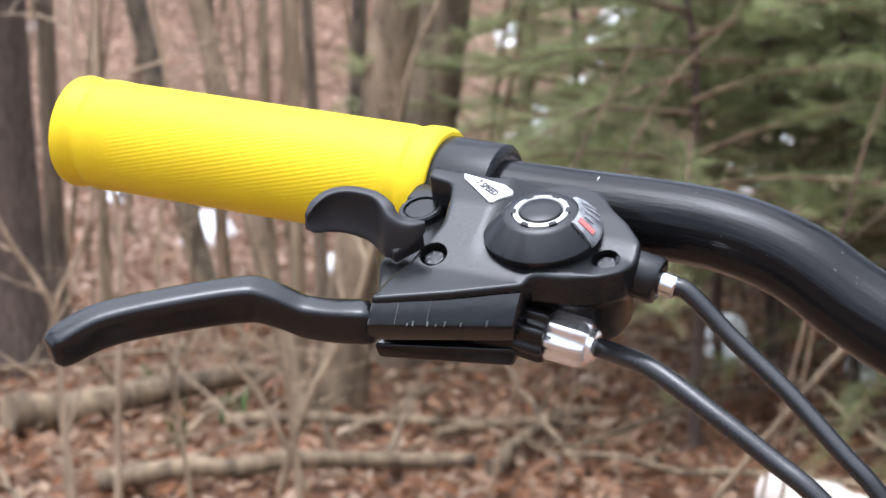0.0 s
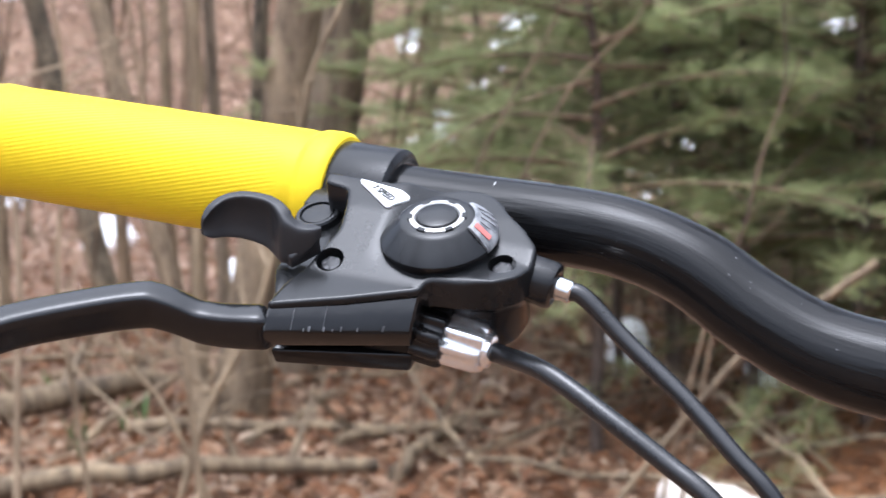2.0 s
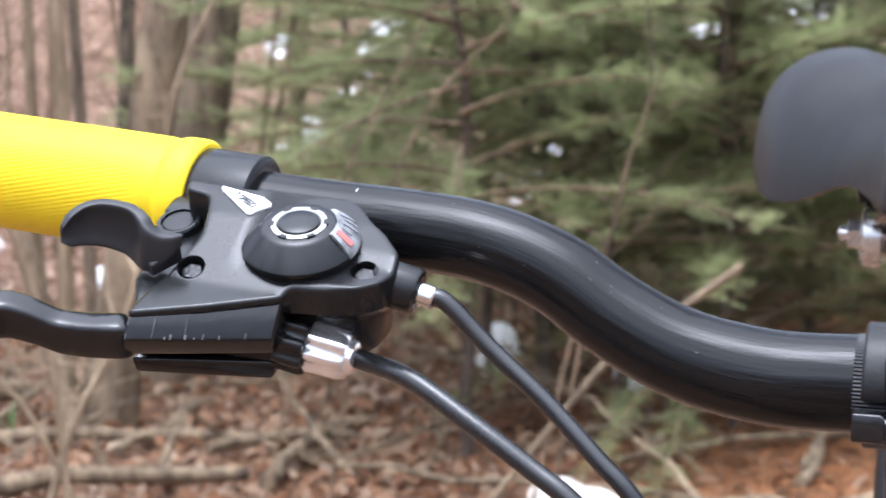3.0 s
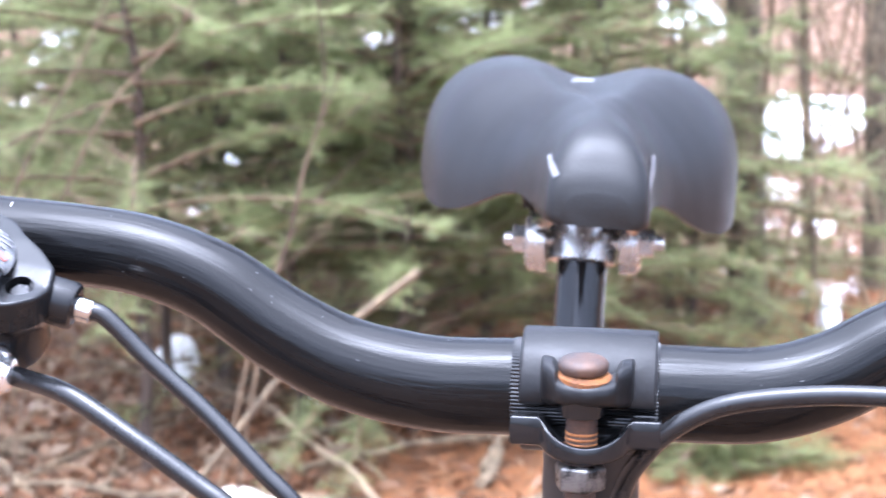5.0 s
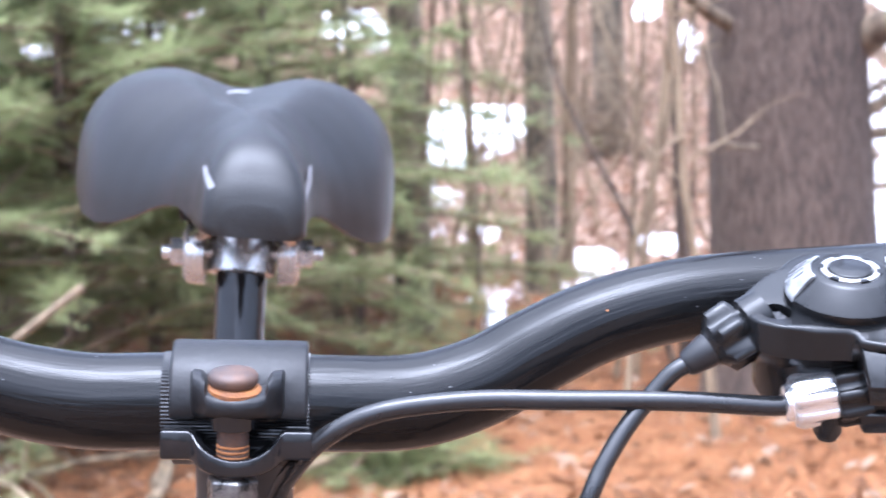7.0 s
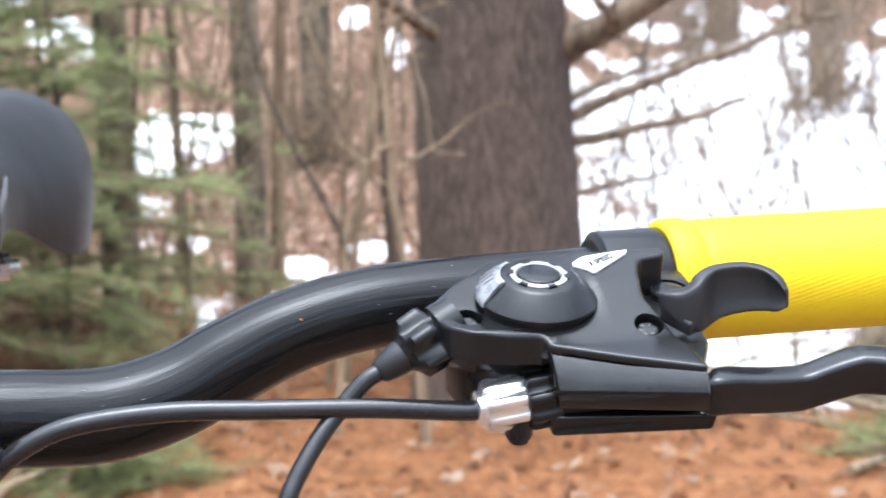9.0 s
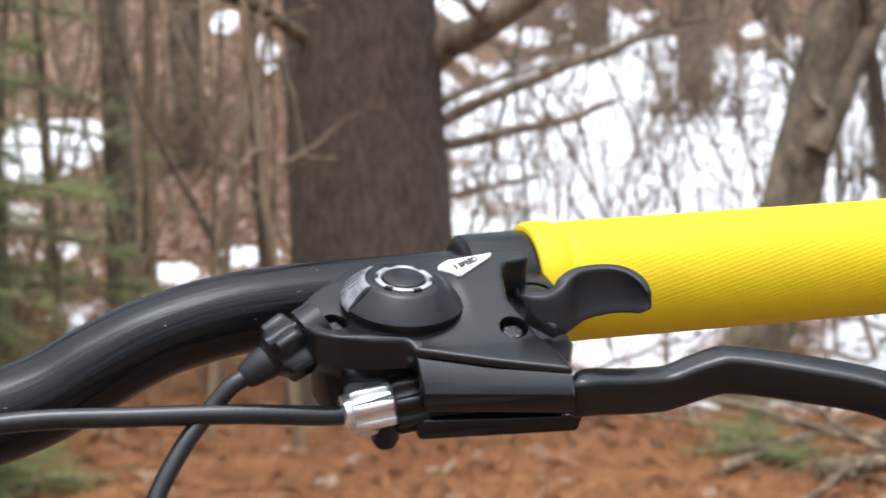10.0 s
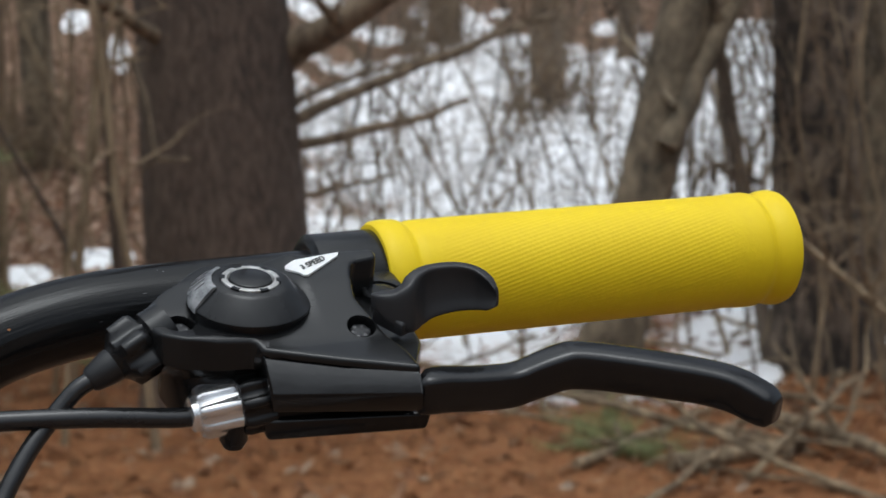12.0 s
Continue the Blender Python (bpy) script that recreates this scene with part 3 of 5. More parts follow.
cable(left[0], left[1], [(-121.7, -30, -1.6), (-104.5, -36, -10), (-87.8, -40, -19.5), (-76, -43, -26.8), (-58, -46, -44), (-42, -44, -70), (-34, -30, -120)], 2.6, "black brake cable housing curving down from the lever")
cable(left[2], left[3], [(-104, -20, 6.0), (-88.4, -23, -6.2), (-74, -27, -18.8), (-64, -29, -28), (-50, -30, -48), (-40, -26, -80), (-32, -10, -130)], 2.4, "black shift cable housing curving down from the shifter")
cable(right[0], right[1], [(112, -27, 6.8), (85, -25, 6.3), (64, -23, 5.7), (46, -21.5, 3.4), (35, -21, 0.4), (26, -20, -5), (20, -16, -12), (14.5, -10, -22.5), (9, -6, -45), (6, 0, -80)], 2.5, "black brake cable housing running along the bar and down the stem")
cable(right[2], right[3], [(104.5, -25, 6.6), (98.5, -28, -0.6), (93, -31.5, -9.2), (89, -34, -18), (80, -34, -40), (66, -26, -75), (50, -8, -120)], 2.3, "dark grey shift cable housing hanging below the bar")

# Stem: a split clamp with a rusty pinch bolt, on its quill.
CX = 4.8


def around(x0, x1, r0, r1, a0, a1, n=40):
    """A ring segment round the bar from angle a0 to a1 (0 is the front, 90 the top)."""
    bm, loops = bmesh.new(), []
    for i in range(n + 1):
        a = radians(a0 + (a1 - a0) * i / n)
        c, s = -math.cos(a), math.sin(a)
        loops.append([P(x0, c * r0, s * r0), P(x1, c * r0, s * r0), P(x1, c * r1, s * r1), P(x0, c * r1, s * r1)])
    return rings(bm, loops)


stem = part("stem", around(CX - 17, CX + 17, 12.4, 15.8, -6, 325), STEM_PAINT, bike, "black painted steel stem clamp with chipped edges", bevel=0.9 * MM)
knurl = lathe([(-19.4 * MM, 12.3 * MM), (-19 * MM, 12.6 * MM), (17.4 * MM, 12.6 * MM), (17.6 * MM, 12.3 * MM)], P(CX, 0, 0), (1, 0, 0), 480, wave=lambda h, a: 0.16 * MM * math.sin(80 * a))
part("knurled_sleeve", knurl, BLACK_PAINT, stem, "knurled middle of the bar inside the clamp")


part("upper_lug", loft([(CX - 11.4, -15, 6, 4, 4.4), (CX - 10.8, -17, 5.6, 6, 5.6), (CX - 8.6, -18.6, 5.4, 7.5, 5.6), (CX - 7.6, -19.6, 5.0, 8.2, 5.0), (CX - 7.0, -20.4, 4.2, 8.4, 3.6), (CX - 5, -21.6, 4.0, 8.6, 3.4), (CX, -22.4, 3.8, 8.8, 3.4), (CX + 5, -21.6, 4.0, 8.6, 3.4), (CX + 7.0, -20.4, 4.2, 8.4, 3.6), (CX + 7.6, -19.6, 5.0, 8.2, 5.0), (CX + 8.6, -18.6, 5.4, 7.5, 5.6), (CX + 10.8, -17, 5.6, 6, 5.6), (CX + 11.4, -15, 6, 4, 4.4)], lambda a, b, c: P(a, b, c), 28, 3.0), STEM_PAINT, stem, "upper lug of the clamp with raised ears round the bolt")
part("boss", lathe([(-1.6 * MM, 4.2 * MM), (-1.4 * MM, 5.4 * MM), (3 * MM, 5.8 * MM)], P(CX - 0.8, -24.5, 0), (0, -0.1, 1), 32), BLACK_PAINT, stem)


def lug_section(x):
    """The lower lug at one place across: two blocks joined by a dip round the bolt."""
    f = max(0, 1 - (x / 10.8) ** 2) ** 0.65
    top, low, front = -3.2 - 6.0 * f, -10.6 - 3.2 * f, -21.5 - 6.0 * f
    return [P(CX + x, -10, top - 1), P(CX + x, front, top), P(CX + x, front - 0.3, low + 0.6), P(CX + x, front + 1.5, low), P(CX + x, -10, low)]


part("lower_lug", rings(bmesh.new(), [lug_section(x) for x in np.linspace(-18.6, 18.6, 56)]), BLACK_PAINT, stem, "lower lug of the clamp, dipping round the bolt", sharp=40, bevel=0.7 * MM)
o = P(CX - 0.8, -22.5, 0)
part("bolt_head", lathe([(9.0 * MM, 5 * MM), (9.4 * MM, 5.8 * MM), (10.2 * MM, 6.15 * MM), (11.4 * MM, 6.05 * MM), (12.2 * MM, 5.4 * MM), (12.7 * MM, 4.0 * MM), (12.9 * MM, 1 * MM)], o, (0, -0.16, 1), 40), RUST, stem, "domed rusty pinch bolt head")
part("washer", lathe([(7.0 * MM, 6.5 * MM), (8.3 * MM, 6.5 * MM), (9.2 * MM, 5.6 * MM)], o, (0.05, -0.2, 1), 32), RUST_BRIGHT, stem, "orange rust under the bolt head")
thread = [(h * MM, (3.75 + (0.22 if i % 2 and h < -4 else 0)) * MM) for i, h in enumerate(np.arange(-30, 6, 0.7))]
part("bolt_shaft", lathe(thread, o, (0, -0.05, 1), 28), RUST, stem, "rusty threaded bolt shaft")
coil = [(h * MM, (3.72 + (0.3 if i % 2 else 0)) * MM) for i, h in enumerate(np.arange(-12, -5.6, 0.62))]
part("thread", lathe(coil, o, (0.01, -0.05, 1), 28), RUST_BRIGHT, stem, "orange rusty thread")
part("nut", lathe([(-20.6 * MM, 5.4 * MM), (-20.0 * MM, 6.5 * MM), (-14.8 * MM, 6.5 * MM), (-14.0 * MM, 5.4 * MM)], o, (0, -0.05, 1), 6), WORN_STEEL, stem, "black hexagon nut with worn corners", sharp=20, bevel=0.35 * MM)
part("quill", tube([P(CX + 0.6, 12, -8), P(CX + 0.8, 13, -40), P(CX + 2, 22, -150)], 12.6 * MM, 36), QUILL_PAINT, bike, "dull dark grey quill of the stem")

# Saddle with its channel, wings and narrow nose.
# Rows: place along, half width, top, channel depth, roundness.
SADDLE_ROWS = [(383, 15, 13, 0, 3.0), (385, 20, 20, 0, 3.0), (388, 22.5, 26, 0, 3.0), (393, 23.8, 33.5, 0, 2.8), (401, 24.6, 39.5, 0, 2.6), (416, 25.6, 44, 0, 2.4), (446, 28, 47.5, 0, 2.25), (478, 33, 50.5, 0.8, 2.1), (498, 41, 53, 2.5, 2.0), (514, 52, 55.5, 5, 2.05), (530, 64, 59, 7.5, 2.25), (548, 75, 62.5, 9, 2.5), (572, 82, 65.5, 9.5, 2.85), (612, 85.5, 67, 9, 3.0), (642, 79, 61, 8, 2.6), (660, 64, 52, 4, 2.6), (667, 45, 44, 2, 2.6)]


def saddle_point(x, y, z):
    roll = radians(3.4)
    x, z = x * math.cos(roll) + (z - 30) * math.sin(roll), 30 + (z - 30) * math.cos(roll) - x * math.sin(roll)
    return P(x - 7 - (y - 390) * 0.086, y, z)


def saddle_bottom(x, y, hw):
    """Lower edge: level under the nose, arched beside it, lowest near the wing tips."""
    wing = float(np.interp(abs(x), [0, 24, 32, 42, 54, 64, 73, 80, 84, 86], [5, 3, 3, -1, -9, -14.5, -17, -15.5, -10, -2])) + 0.05 * max(0, y - 520)
    f = min(1, max(0, (hw - 27) / 12))
    return (1 - f) * 0.5 + f * wing


loops = []
for y, hw, zt, dip, px in spline(SADDLE_ROWS, 5):
    loop, n, edge = [], 72, saddle_bottom(hw, y, hw)
    fork, lift = float(np.interp(y, [440, 480, 530, 572, 612], [0, 4, 19, 33, 37])), float(np.interp(y, [410, 446, 500, 548, 580, 612], [0, 3.0, 4.0, 2.6, 0.8, 0]))
    for k in range(n + 1):
        x = hw * math.cos(math.pi * k / n)
        z = edge + (zt - edge) * max(0, 1 - abs(x / hw) ** px) ** (1 / px) - 1.25 * dip * math.exp(-(x / (0.3 * hw)) ** 2) + lift * (math.exp(-((abs(x) - fork) / (4 + 0.16 * hw)) ** 2) - 0.6) * min(1, 4 * (1 - abs(x) / hw))
        loop.append(saddle_point(x, y, z))
    for k in range(1, 25):
        x = -hw + 2 * hw * k / 25
        loop.append(saddle_point(x * 0.985, y, saddle_bottom(x, y, hw) - 1.5))
    loops.append(loop)
saddle = part("saddle", rings(bmesh.new(), loops), SADDLE, bike, "dark grey vinyl saddle with split wings", sharp=60)
from mathutils.bvhtree import BVHTree
probe = BVHTree.FromPolygons([v.co[:] for v in saddle.data.vertices], [p.vertices[:] for p in saddle.data.polygons])


def saddle_mark(x0, z0, x1, z1, wide):
    """A thin bar that lies on the saddle's front."""
    d = Vector((x1 - x0, z1 - z0)).normalized()
    n = Vector((-d.y, d.x)) * wide
    bm, rows = bmesh.new(), []
    for i in range(7):
        row = []
        for j in range(4):
            q = Vector((x0, z0)).lerp(Vector((x1, z1)), i / 6) + n * (j / 3 - 0.5)
            hit = probe.ray_cast(P(q.x, 200, q.y), Vector((0, 1, 0)))
            row.append(bm.verts.new((hit[0] + hit[1] * 0.35 * MM) if hit[0] else P(q.x, 600, q.y)))
        rows.append(row)
    for a, b in zip(rows, rows[1:]):
        for j in range(3):
            bm.faces.new((a[j], a[j + 1], b[j + 1], b[j]))
    return bm


part("saddle_mark", saddle_mark(-31.0, 28, -26.2, 20.5, 3.2), DECAL, saddle, "small pale printed mark")
part("saddle_mark", saddle_mark(14.6, 24, 14.8, 15, 1.6), DECAL, saddle, "small pale printed mark")
# A thin pale strip just under the crest of the channel.
crest = next(z for z in np.arange(75, 20, -0.25) if probe.ray_cast(P(-24, 200, z), Vector((0, 1, 0)))[0])
part("saddle_mark", saddle_mark(-30, crest - 0.8, -19, crest - 1.1, 1.0), MARK, saddle, "thin pale mark in the channel")

for rail in (-1, 1):
    part("saddle_rail", tube([saddle_point(rail * 12, 400, 6), saddle_point(rail * 20, 440, -6), saddle_point(rail * 22, 500, -14), saddle_point(rail * 22, 560, -14), saddle_point(rail * 40, 630, 10)], 3.6 * MM, 14), BLACK_PAINT, bike, "black steel saddle rail")
SX = -19
part("rail_stop", tube([P(SX - 31, 520, 16), P(SX - 29.5, 520, 4), P(SX - 27.5, 520, -7)], 3.4 * MM, 16), BLACK_PLASTIC, bike, "short black stop under the saddle wing")
clamp = part("seat_clamp", lathe([(-15 * MM, 13 * MM), (-14.5 * MM, 17.0 * MM), (-4 * MM, 17.4 * MM), (10 * MM, 17 * MM), (12 * MM, 12 * MM)], P(SX, 525, -20), (0.05, 0.26, 1), 40), CHROME, bike, "bright steel seat clamp")
part("clamp_bolt", lathe([(-40 * MM, 2.5 * MM), (-39.5 * MM, 3.8 * MM), (40 * MM, 3.8 * MM), (40.5 * MM, 2.5 * MM)], P(SX, 519, -23), (1, 0, 0), 20), CHROME, clamp, "steel clamp bolt")
for s in (-1, 1):
    part("clamp_washer", lathe([(0, 12 * MM), (0.5 * MM, 15.5 * MM), (9 * MM, 15 * MM), (11 * MM, 12 * MM)], P(SX + s * 18, 520, -24), (s, 0, 0), 36), CHROME, clamp, "round steel clamp plate")
    part("clamp_nut", lathe([(0, 6 * MM), (0.5 * MM, 7.6 * MM), (7 * MM, 7.6 * MM), (7.6 * MM, 6.2 * MM)], P(SX + s * 28, 519, -23), (s, 0, 0), 6), CHROME, clamp, "steel nut", sharp=20)
part("seatpost", tube([P(SX, 529, -15), P(SX - 1, 516, -60), P(SX - 5, 437, -330)], 12.7 * MM, 32), BLACK_PAINT, bike, "glossy black seatpost")

# The rest of the bicycle below: frame, fork and wheels.
def pipe(name, a, b, r, label=""):
    return part(name, tube([P(*a), P(*b)], r * MM, 24), FRAME_PAINT, bike, label)


pipe("head_tube", (CX + 2, 22, -150), (CX + 4, -24, -300), 18, "dark head tube")
pipe("top_tube", (CX + 3, 15, -185), (SX - 5, 446, -300), 15, "dark top tube")
pipe("down_tube", (CX + 4, -12, -270), (-10, 330, -700), 17, "dark down tube")
pipe("seat_tube", (SX - 4, 464, -240), (-10, 330, -700), 15, "dark seat tube")
for s in (-1, 1):
    pipe("fork_blade", (CX + s * 45, -30, -300), (CX + s * 52, -120, -660), 11, "dark fork blade")
    pipe("chain_stay", (-10 + s * 25, 345, -700), (s * 60 - 10, 800, -665), 8, "dark chain stay")
    pipe("seat_stay", (SX + s * 15, 452, -290), (s * 60 - 10, 800, -665), 7, "dark seat stay")
pipe("fork_crown", (CX - 50, -26, -302), (CX + 50, -26, -302), 16, "dark fork crown")
for wy, wx in ((-120, CX), (800, -10)):
    hub = pipe("hub", (wx - 60, wy, -662), (wx + 60, wy, -662), 12, "dark wheel hub")
    rim_loop = [P(wx, wy + 285 * math.cos(a), -662 + 285 * math.sin(a)) for a in np.linspace(0, math.tau, 73)]
    part("rim", tube(rim_loop, 10 * MM, 10, caps=False), CHROME, hub, "grey rim")
    tyre_loop = [P(wx, wy + 310 * math.cos(a), -662 + 310 * math.sin(a)) for a in np.linspace(0, math.tau, 73)]
    part("tyre", tube(tyre_loop, 25 * MM, 14, caps=False), TYRE, hub, "black knobbly tyre")
    bm = bmesh.new()
    for k in range(32):
        a = math.tau * k / 32
        s = 30 if k % 2 else -30
        tube([P(wx + s, wy + 12 * math.cos(a + 0.6), -662 + 12 * math.sin(a + 0.6)), P(wx, wy + 280 * math.cos(a), -662 + 280 * math.sin(a))], 1.1 * MM, 4, bm)
    part("spokes", bm, CHROME, hub, "thin steel spokes")


# ---- the wood ----
def bark_material(name, dark, light, scale=18.0, bump=0.9, stretch=0.16, ramp=(0.35, 0.68)):
    m = bpy.data.materials.new(name)
    m.use_nodes = True
    n, l = m.node_tree.nodes, m.node_tree.links
    b = n["Principled BSDF"]
    b.inputs["Roughness"].default_value = 0.9
    tc, mp, ns, big = n.new("ShaderNodeTexCoord"), n.new("ShaderNodeMapping"), n.new("ShaderNodeTexNoise"), n.new("ShaderNodeTexNoise")
    mp.inputs["Scale"].default_value = (1, 1, stretch)
    l.new(tc.outputs["Object"], mp.inputs["Vector"])
    l.new(mp.outputs[0], ns.inputs["Vector"])
    ns.inputs["Scale"].default_value, ns.inputs["Detail"].default_value, ns.inputs["Roughness"].default_value = scale, 6, 0.7
    l.new(tc.outputs["Object"], big.inputs["Vector"])
    big.inputs["Scale"].default_value, big.inputs["Detail"].default_value = 2.2, 4
    cr = n.new("ShaderNodeValToRGB")
    cr.color_ramp.elements[0].color, cr.color_ramp.elements[1].color = (*dark, 1), (*light, 1)
    cr.color_ramp.elements[0].position, cr.color_ramp.elements[1].position = ramp
    ad = n.new("ShaderNodeMath")
    ad.operation = "MULTIPLY_ADD"
    l.new(big.outputs["Fac"], ad.inputs[0])
    ad.inputs[1].default_value = 0.35
    sb = n.new("ShaderNodeMath")
    sb.operation = "SUBTRACT"
    l.new(ns.outputs["Fac"], sb.inputs[0])
    sb.inputs[1].default_value = 0.17
    l.new(sb.outputs[0], ad.inputs[2])
    l.new(ad.outputs[0], cr.inputs["Fac"])
    l.new(cr.outputs["Color"], b.inputs["Base Color"])
    bp = n.new("ShaderNodeBump")
    bp.inputs["Strength"].default_value, bp.inputs["Distance"].default_value = bump, 0.02
    l.new(ns.outputs["Fac"], bp.inputs["Height"])
    l.new(bp.outputs[0], b.inputs["Normal"])
    return m


PINE_BARK = bark_material("pine_bark", (0.048, 0.033, 0.025), (0.20, 0.14, 0.102), 62, 1.0, 0.3, (0.34, 0.74))
FLAKY_BARK = bark_material('flaky_bark', (0.03, 0.022, 0.016), (0.22, 0.165, 0.12), 26, 1.0, 0.4, (0.42, 0.66))
GREY_BARK = bark_material("grey_bark", (0.062, 0.040, 0.024), (0.285, 0.195, 0.115), 24)
TWIG = bark_material("pale_twig", (0.125, 0.086, 0.05), (0.39, 0.29, 0.178), 40, 0.4)
BIRCH = bark_material('pale_birch', (0.55, 0.47, 0.39), (0.82, 0.77, 0.71), 12, 0.3)
PALE_TWIG = bark_material('pale_tan_stem', (0.18, 0.125, 0.075), (0.50, 0.38, 0.25), 40, 0.4)
LIMB_BARK = bark_material('limb_bark', (0.07, 0.05, 0.032), (0.27, 0.20, 0.13), 30, 0.7)
BRUSH = bark_material('dark_brush', (0.06, 0.047, 0.036), (0.22, 0.17, 0.125), 30, 0.5)
MOSSY_BARK = bark_material('mossy_bark', (0.042, 0.033, 0.021), (0.26, 0.20, 0.13), 15, 1.0, 0.55, (0.36, 0.66))
CLUMP_BARK = bark_material('tan_bark', (0.09, 0.062, 0.038), (0.36, 0.265, 0.165), 18, 0.9, 0.3)
DEAD_WOOD = bark_material("dead_branch", (0.07, 0.049, 0.03), (0.32, 0.235, 0.14), 30, 0.5)


def leafy(name, stops, scale, bump, rough=0.85, island=0.0, thin=0.0):
    """A mottled natural surface; island mixes in a tint of its own for each joined piece."""
    m = bpy.data.materials.new(name)
    m.use_nodes = True
    n, l = m.node_tree.nodes, m.node_tree.links
    b = n["Principled BSDF"]
    b.inputs["Roughness"].default_value = rough
    b.inputs["Specular IOR Level"].default_value = 0.3
    tc, a, c = n.new("ShaderNodeTexCoord"), n.new("ShaderNodeTexNoise"), n.new("ShaderNodeTexNoise")
    for node, s in ((a, scale), (c, scale * 0.08)):
        l.new(tc.outputs["Object"], node.inputs["Vector"])
        node.inputs["Scale"].default_value, node.inputs["Detail"].default_value, node.inputs["Roughness"].default_value = s, 5, 0.65
    mix = n.new("ShaderNodeMath")
    mix.operation = "MULTIPLY_ADD"
    l.new(c.outputs["Fac"], mix.inputs[0])
    mix.inputs[1].default_value = 0.6
    sh = n.new("ShaderNodeMath")
    sh.operation = "SUBTRACT"
    l.new(a.outputs["Fac"], sh.inputs[0])
    sh.inputs[1].default_value = 0.3
    l.new(sh.outputs[0], mix.inputs[2])
    fac = mix.outputs[0]
    if island:
        geo = n.new("ShaderNodeNewGeometry")
        lerp = n.new("ShaderNodeMix")
        lerp.inputs["Factor"].default_value = island
        l.new(fac, lerp.inputs["A"])
        l.new(geo.outputs["Random Per Island"], lerp.inputs["B"])
        fac = lerp.outputs["Result"]
    cr = n.new("ShaderNodeValToRGB")
    el = cr.color_ramp.elements
    el[0].position, el[0].color = stops[0][0], (*stops[0][1], 1)
    el[1].position, el[1].color = stops[-1][0], (*stops[-1][1], 1)
    for pos, col in stops[1:-1]:
        e = el.new(pos)
        e.color = (*col, 1)
    l.new(fac, cr.inputs["Fac"])
    l.new(cr.outputs["Color"], b.inputs["Base Color"])
    if thin:
        glow, both = n.new("ShaderNodeBsdfTranslucent"), n.new("ShaderNodeMixShader")
        l.new(cr.outputs["Color"], glow.inputs["Color"])
        both.inputs[0].default_value = thin
        l.new(b.outputs[0], both.inputs[1])
        l.new(glow.outputs[0], both.inputs[2])
        l.new(both.outputs[0], n["Material Output"].inputs["Surface"])
    if bump:
        bp = n.new("ShaderNodeBump")
        bp.inputs["Strength"].default_value, bp.inputs["Distance"].default_value = bump, 0.03
        l.new(a.outputs["Fac"], bp.inputs["Height"])
        l.new(bp.outputs[0], b.inputs["Normal"])
    return m


LITTER = leafy("leaf_litter_ground", [(0.2, (0.045, 0.025, 0.015)), (0.42, (0.12, 0.064, 0.036)), (0.6, (0.19, 0.112, 0.066)), (0.8, (0.29, 0.215, 0.155))], 22, 1.0)
LEAVES = leafy("dry_leaves", [(0.05, (0.085, 0.044, 0.026)), (0.35, (0.22, 0.098, 0.043)), (0.6, (0.28, 0.165, 0.095)), (0.85, (0.37, 0.275, 0.19)), (1.0, (0.52, 0.44, 0.37))], 30, 0.3, 0.7, 0.75, 0.25)
# A paler leaf colour for the slope behind.
PALE_LEAVES = leafy("pale_tan_leaves", [(0.05, (0.25, 0.145, 0.095)), (0.5, (0.42, 0.275, 0.19)), (1.0, (0.57, 0.425, 0.325))], 30, 0.3, 0.75, 0.75, 0.2)
NEEDLES = leafy("evergreen_needles", [(0.05, (0.15, 0.18, 0.075)), (0.5, (0.285, 0.315, 0.138)), (1.0, (0.41, 0.43, 0.235))], 6, 0.0, 0.6, 0.6, 0.6)
LITTER_NEEDLES = leafy("fallen_pine_needles", [(0.05, (0.14, 0.054, 0.021)), (0.5, (0.29, 0.118, 0.042)), (1.0, (0.43, 0.225, 0.105))], 8, 0.0, 0.8, 0.7)
SNOW = leafy("old_snow", [(0.2, (0.86, 0.865, 0.87)), (0.8, (0.95, 0.95, 0.95))], 6, 0.3, 0.7)
rng = random.Random(7)


def land(x, y):
    """Height of the ground: level near the bicycle, rising to a wooded slope behind."""
    r = math.hypot(x, y)
    h = 0.05 * noise.noise((x * 0.35, y * 0.35, 0.3)) + 0.02 * noise.noise((x * 1.7, y * 1.7, 2.0))
    if y > 7:
        h += min(0.16 * (y - 7) * min(1, (y - 7) / 8), 9.0)
    return h * min(1, max(0, (r - 1.2) / 2)) if y < 7 else h


def sheet(name, height, mat, r0, r1, rows, cols, a0, a1):
    """A sheet of ground laid out in rings round the bicycle."""
    bm, grid = bmesh.new(), []
    for i in range(rows + 1):
        r = r0 * (r1 / r0) ** (i / rows)
        grid.append([bm.verts.new((r * math.sin(radians(a0 + (a1 - a0) * k / cols)), r * math.cos(radians(a0 + (a1 - a0) * k / cols)), height(r * math.sin(radians(a0 + (a1 - a0) * k / cols)), r * math.cos(radians(a0 + (a1 - a0) * k / cols))))) for k in range(cols + 1)])
    for p, q in zip(grid, grid[1:]):
        for k in range(cols):
            bm.faces.new((p[k], p[k + 1], q[k + 1], q[k]))
    return part(name, bm, mat, None, sharp=180)


ground = tagged(sheet("ground", land, LITTER, 0.25, 900, 150, 300, -180, 180), "brown leaf litter and pine needles on woodland ground", "ground", kind="structure")
bm = bmesh.new()
bmesh.ops.create_circle(bm, cap_ends=True, segments=32, radius=0.3)
part("ground_patch", bm, LITTER, ground)


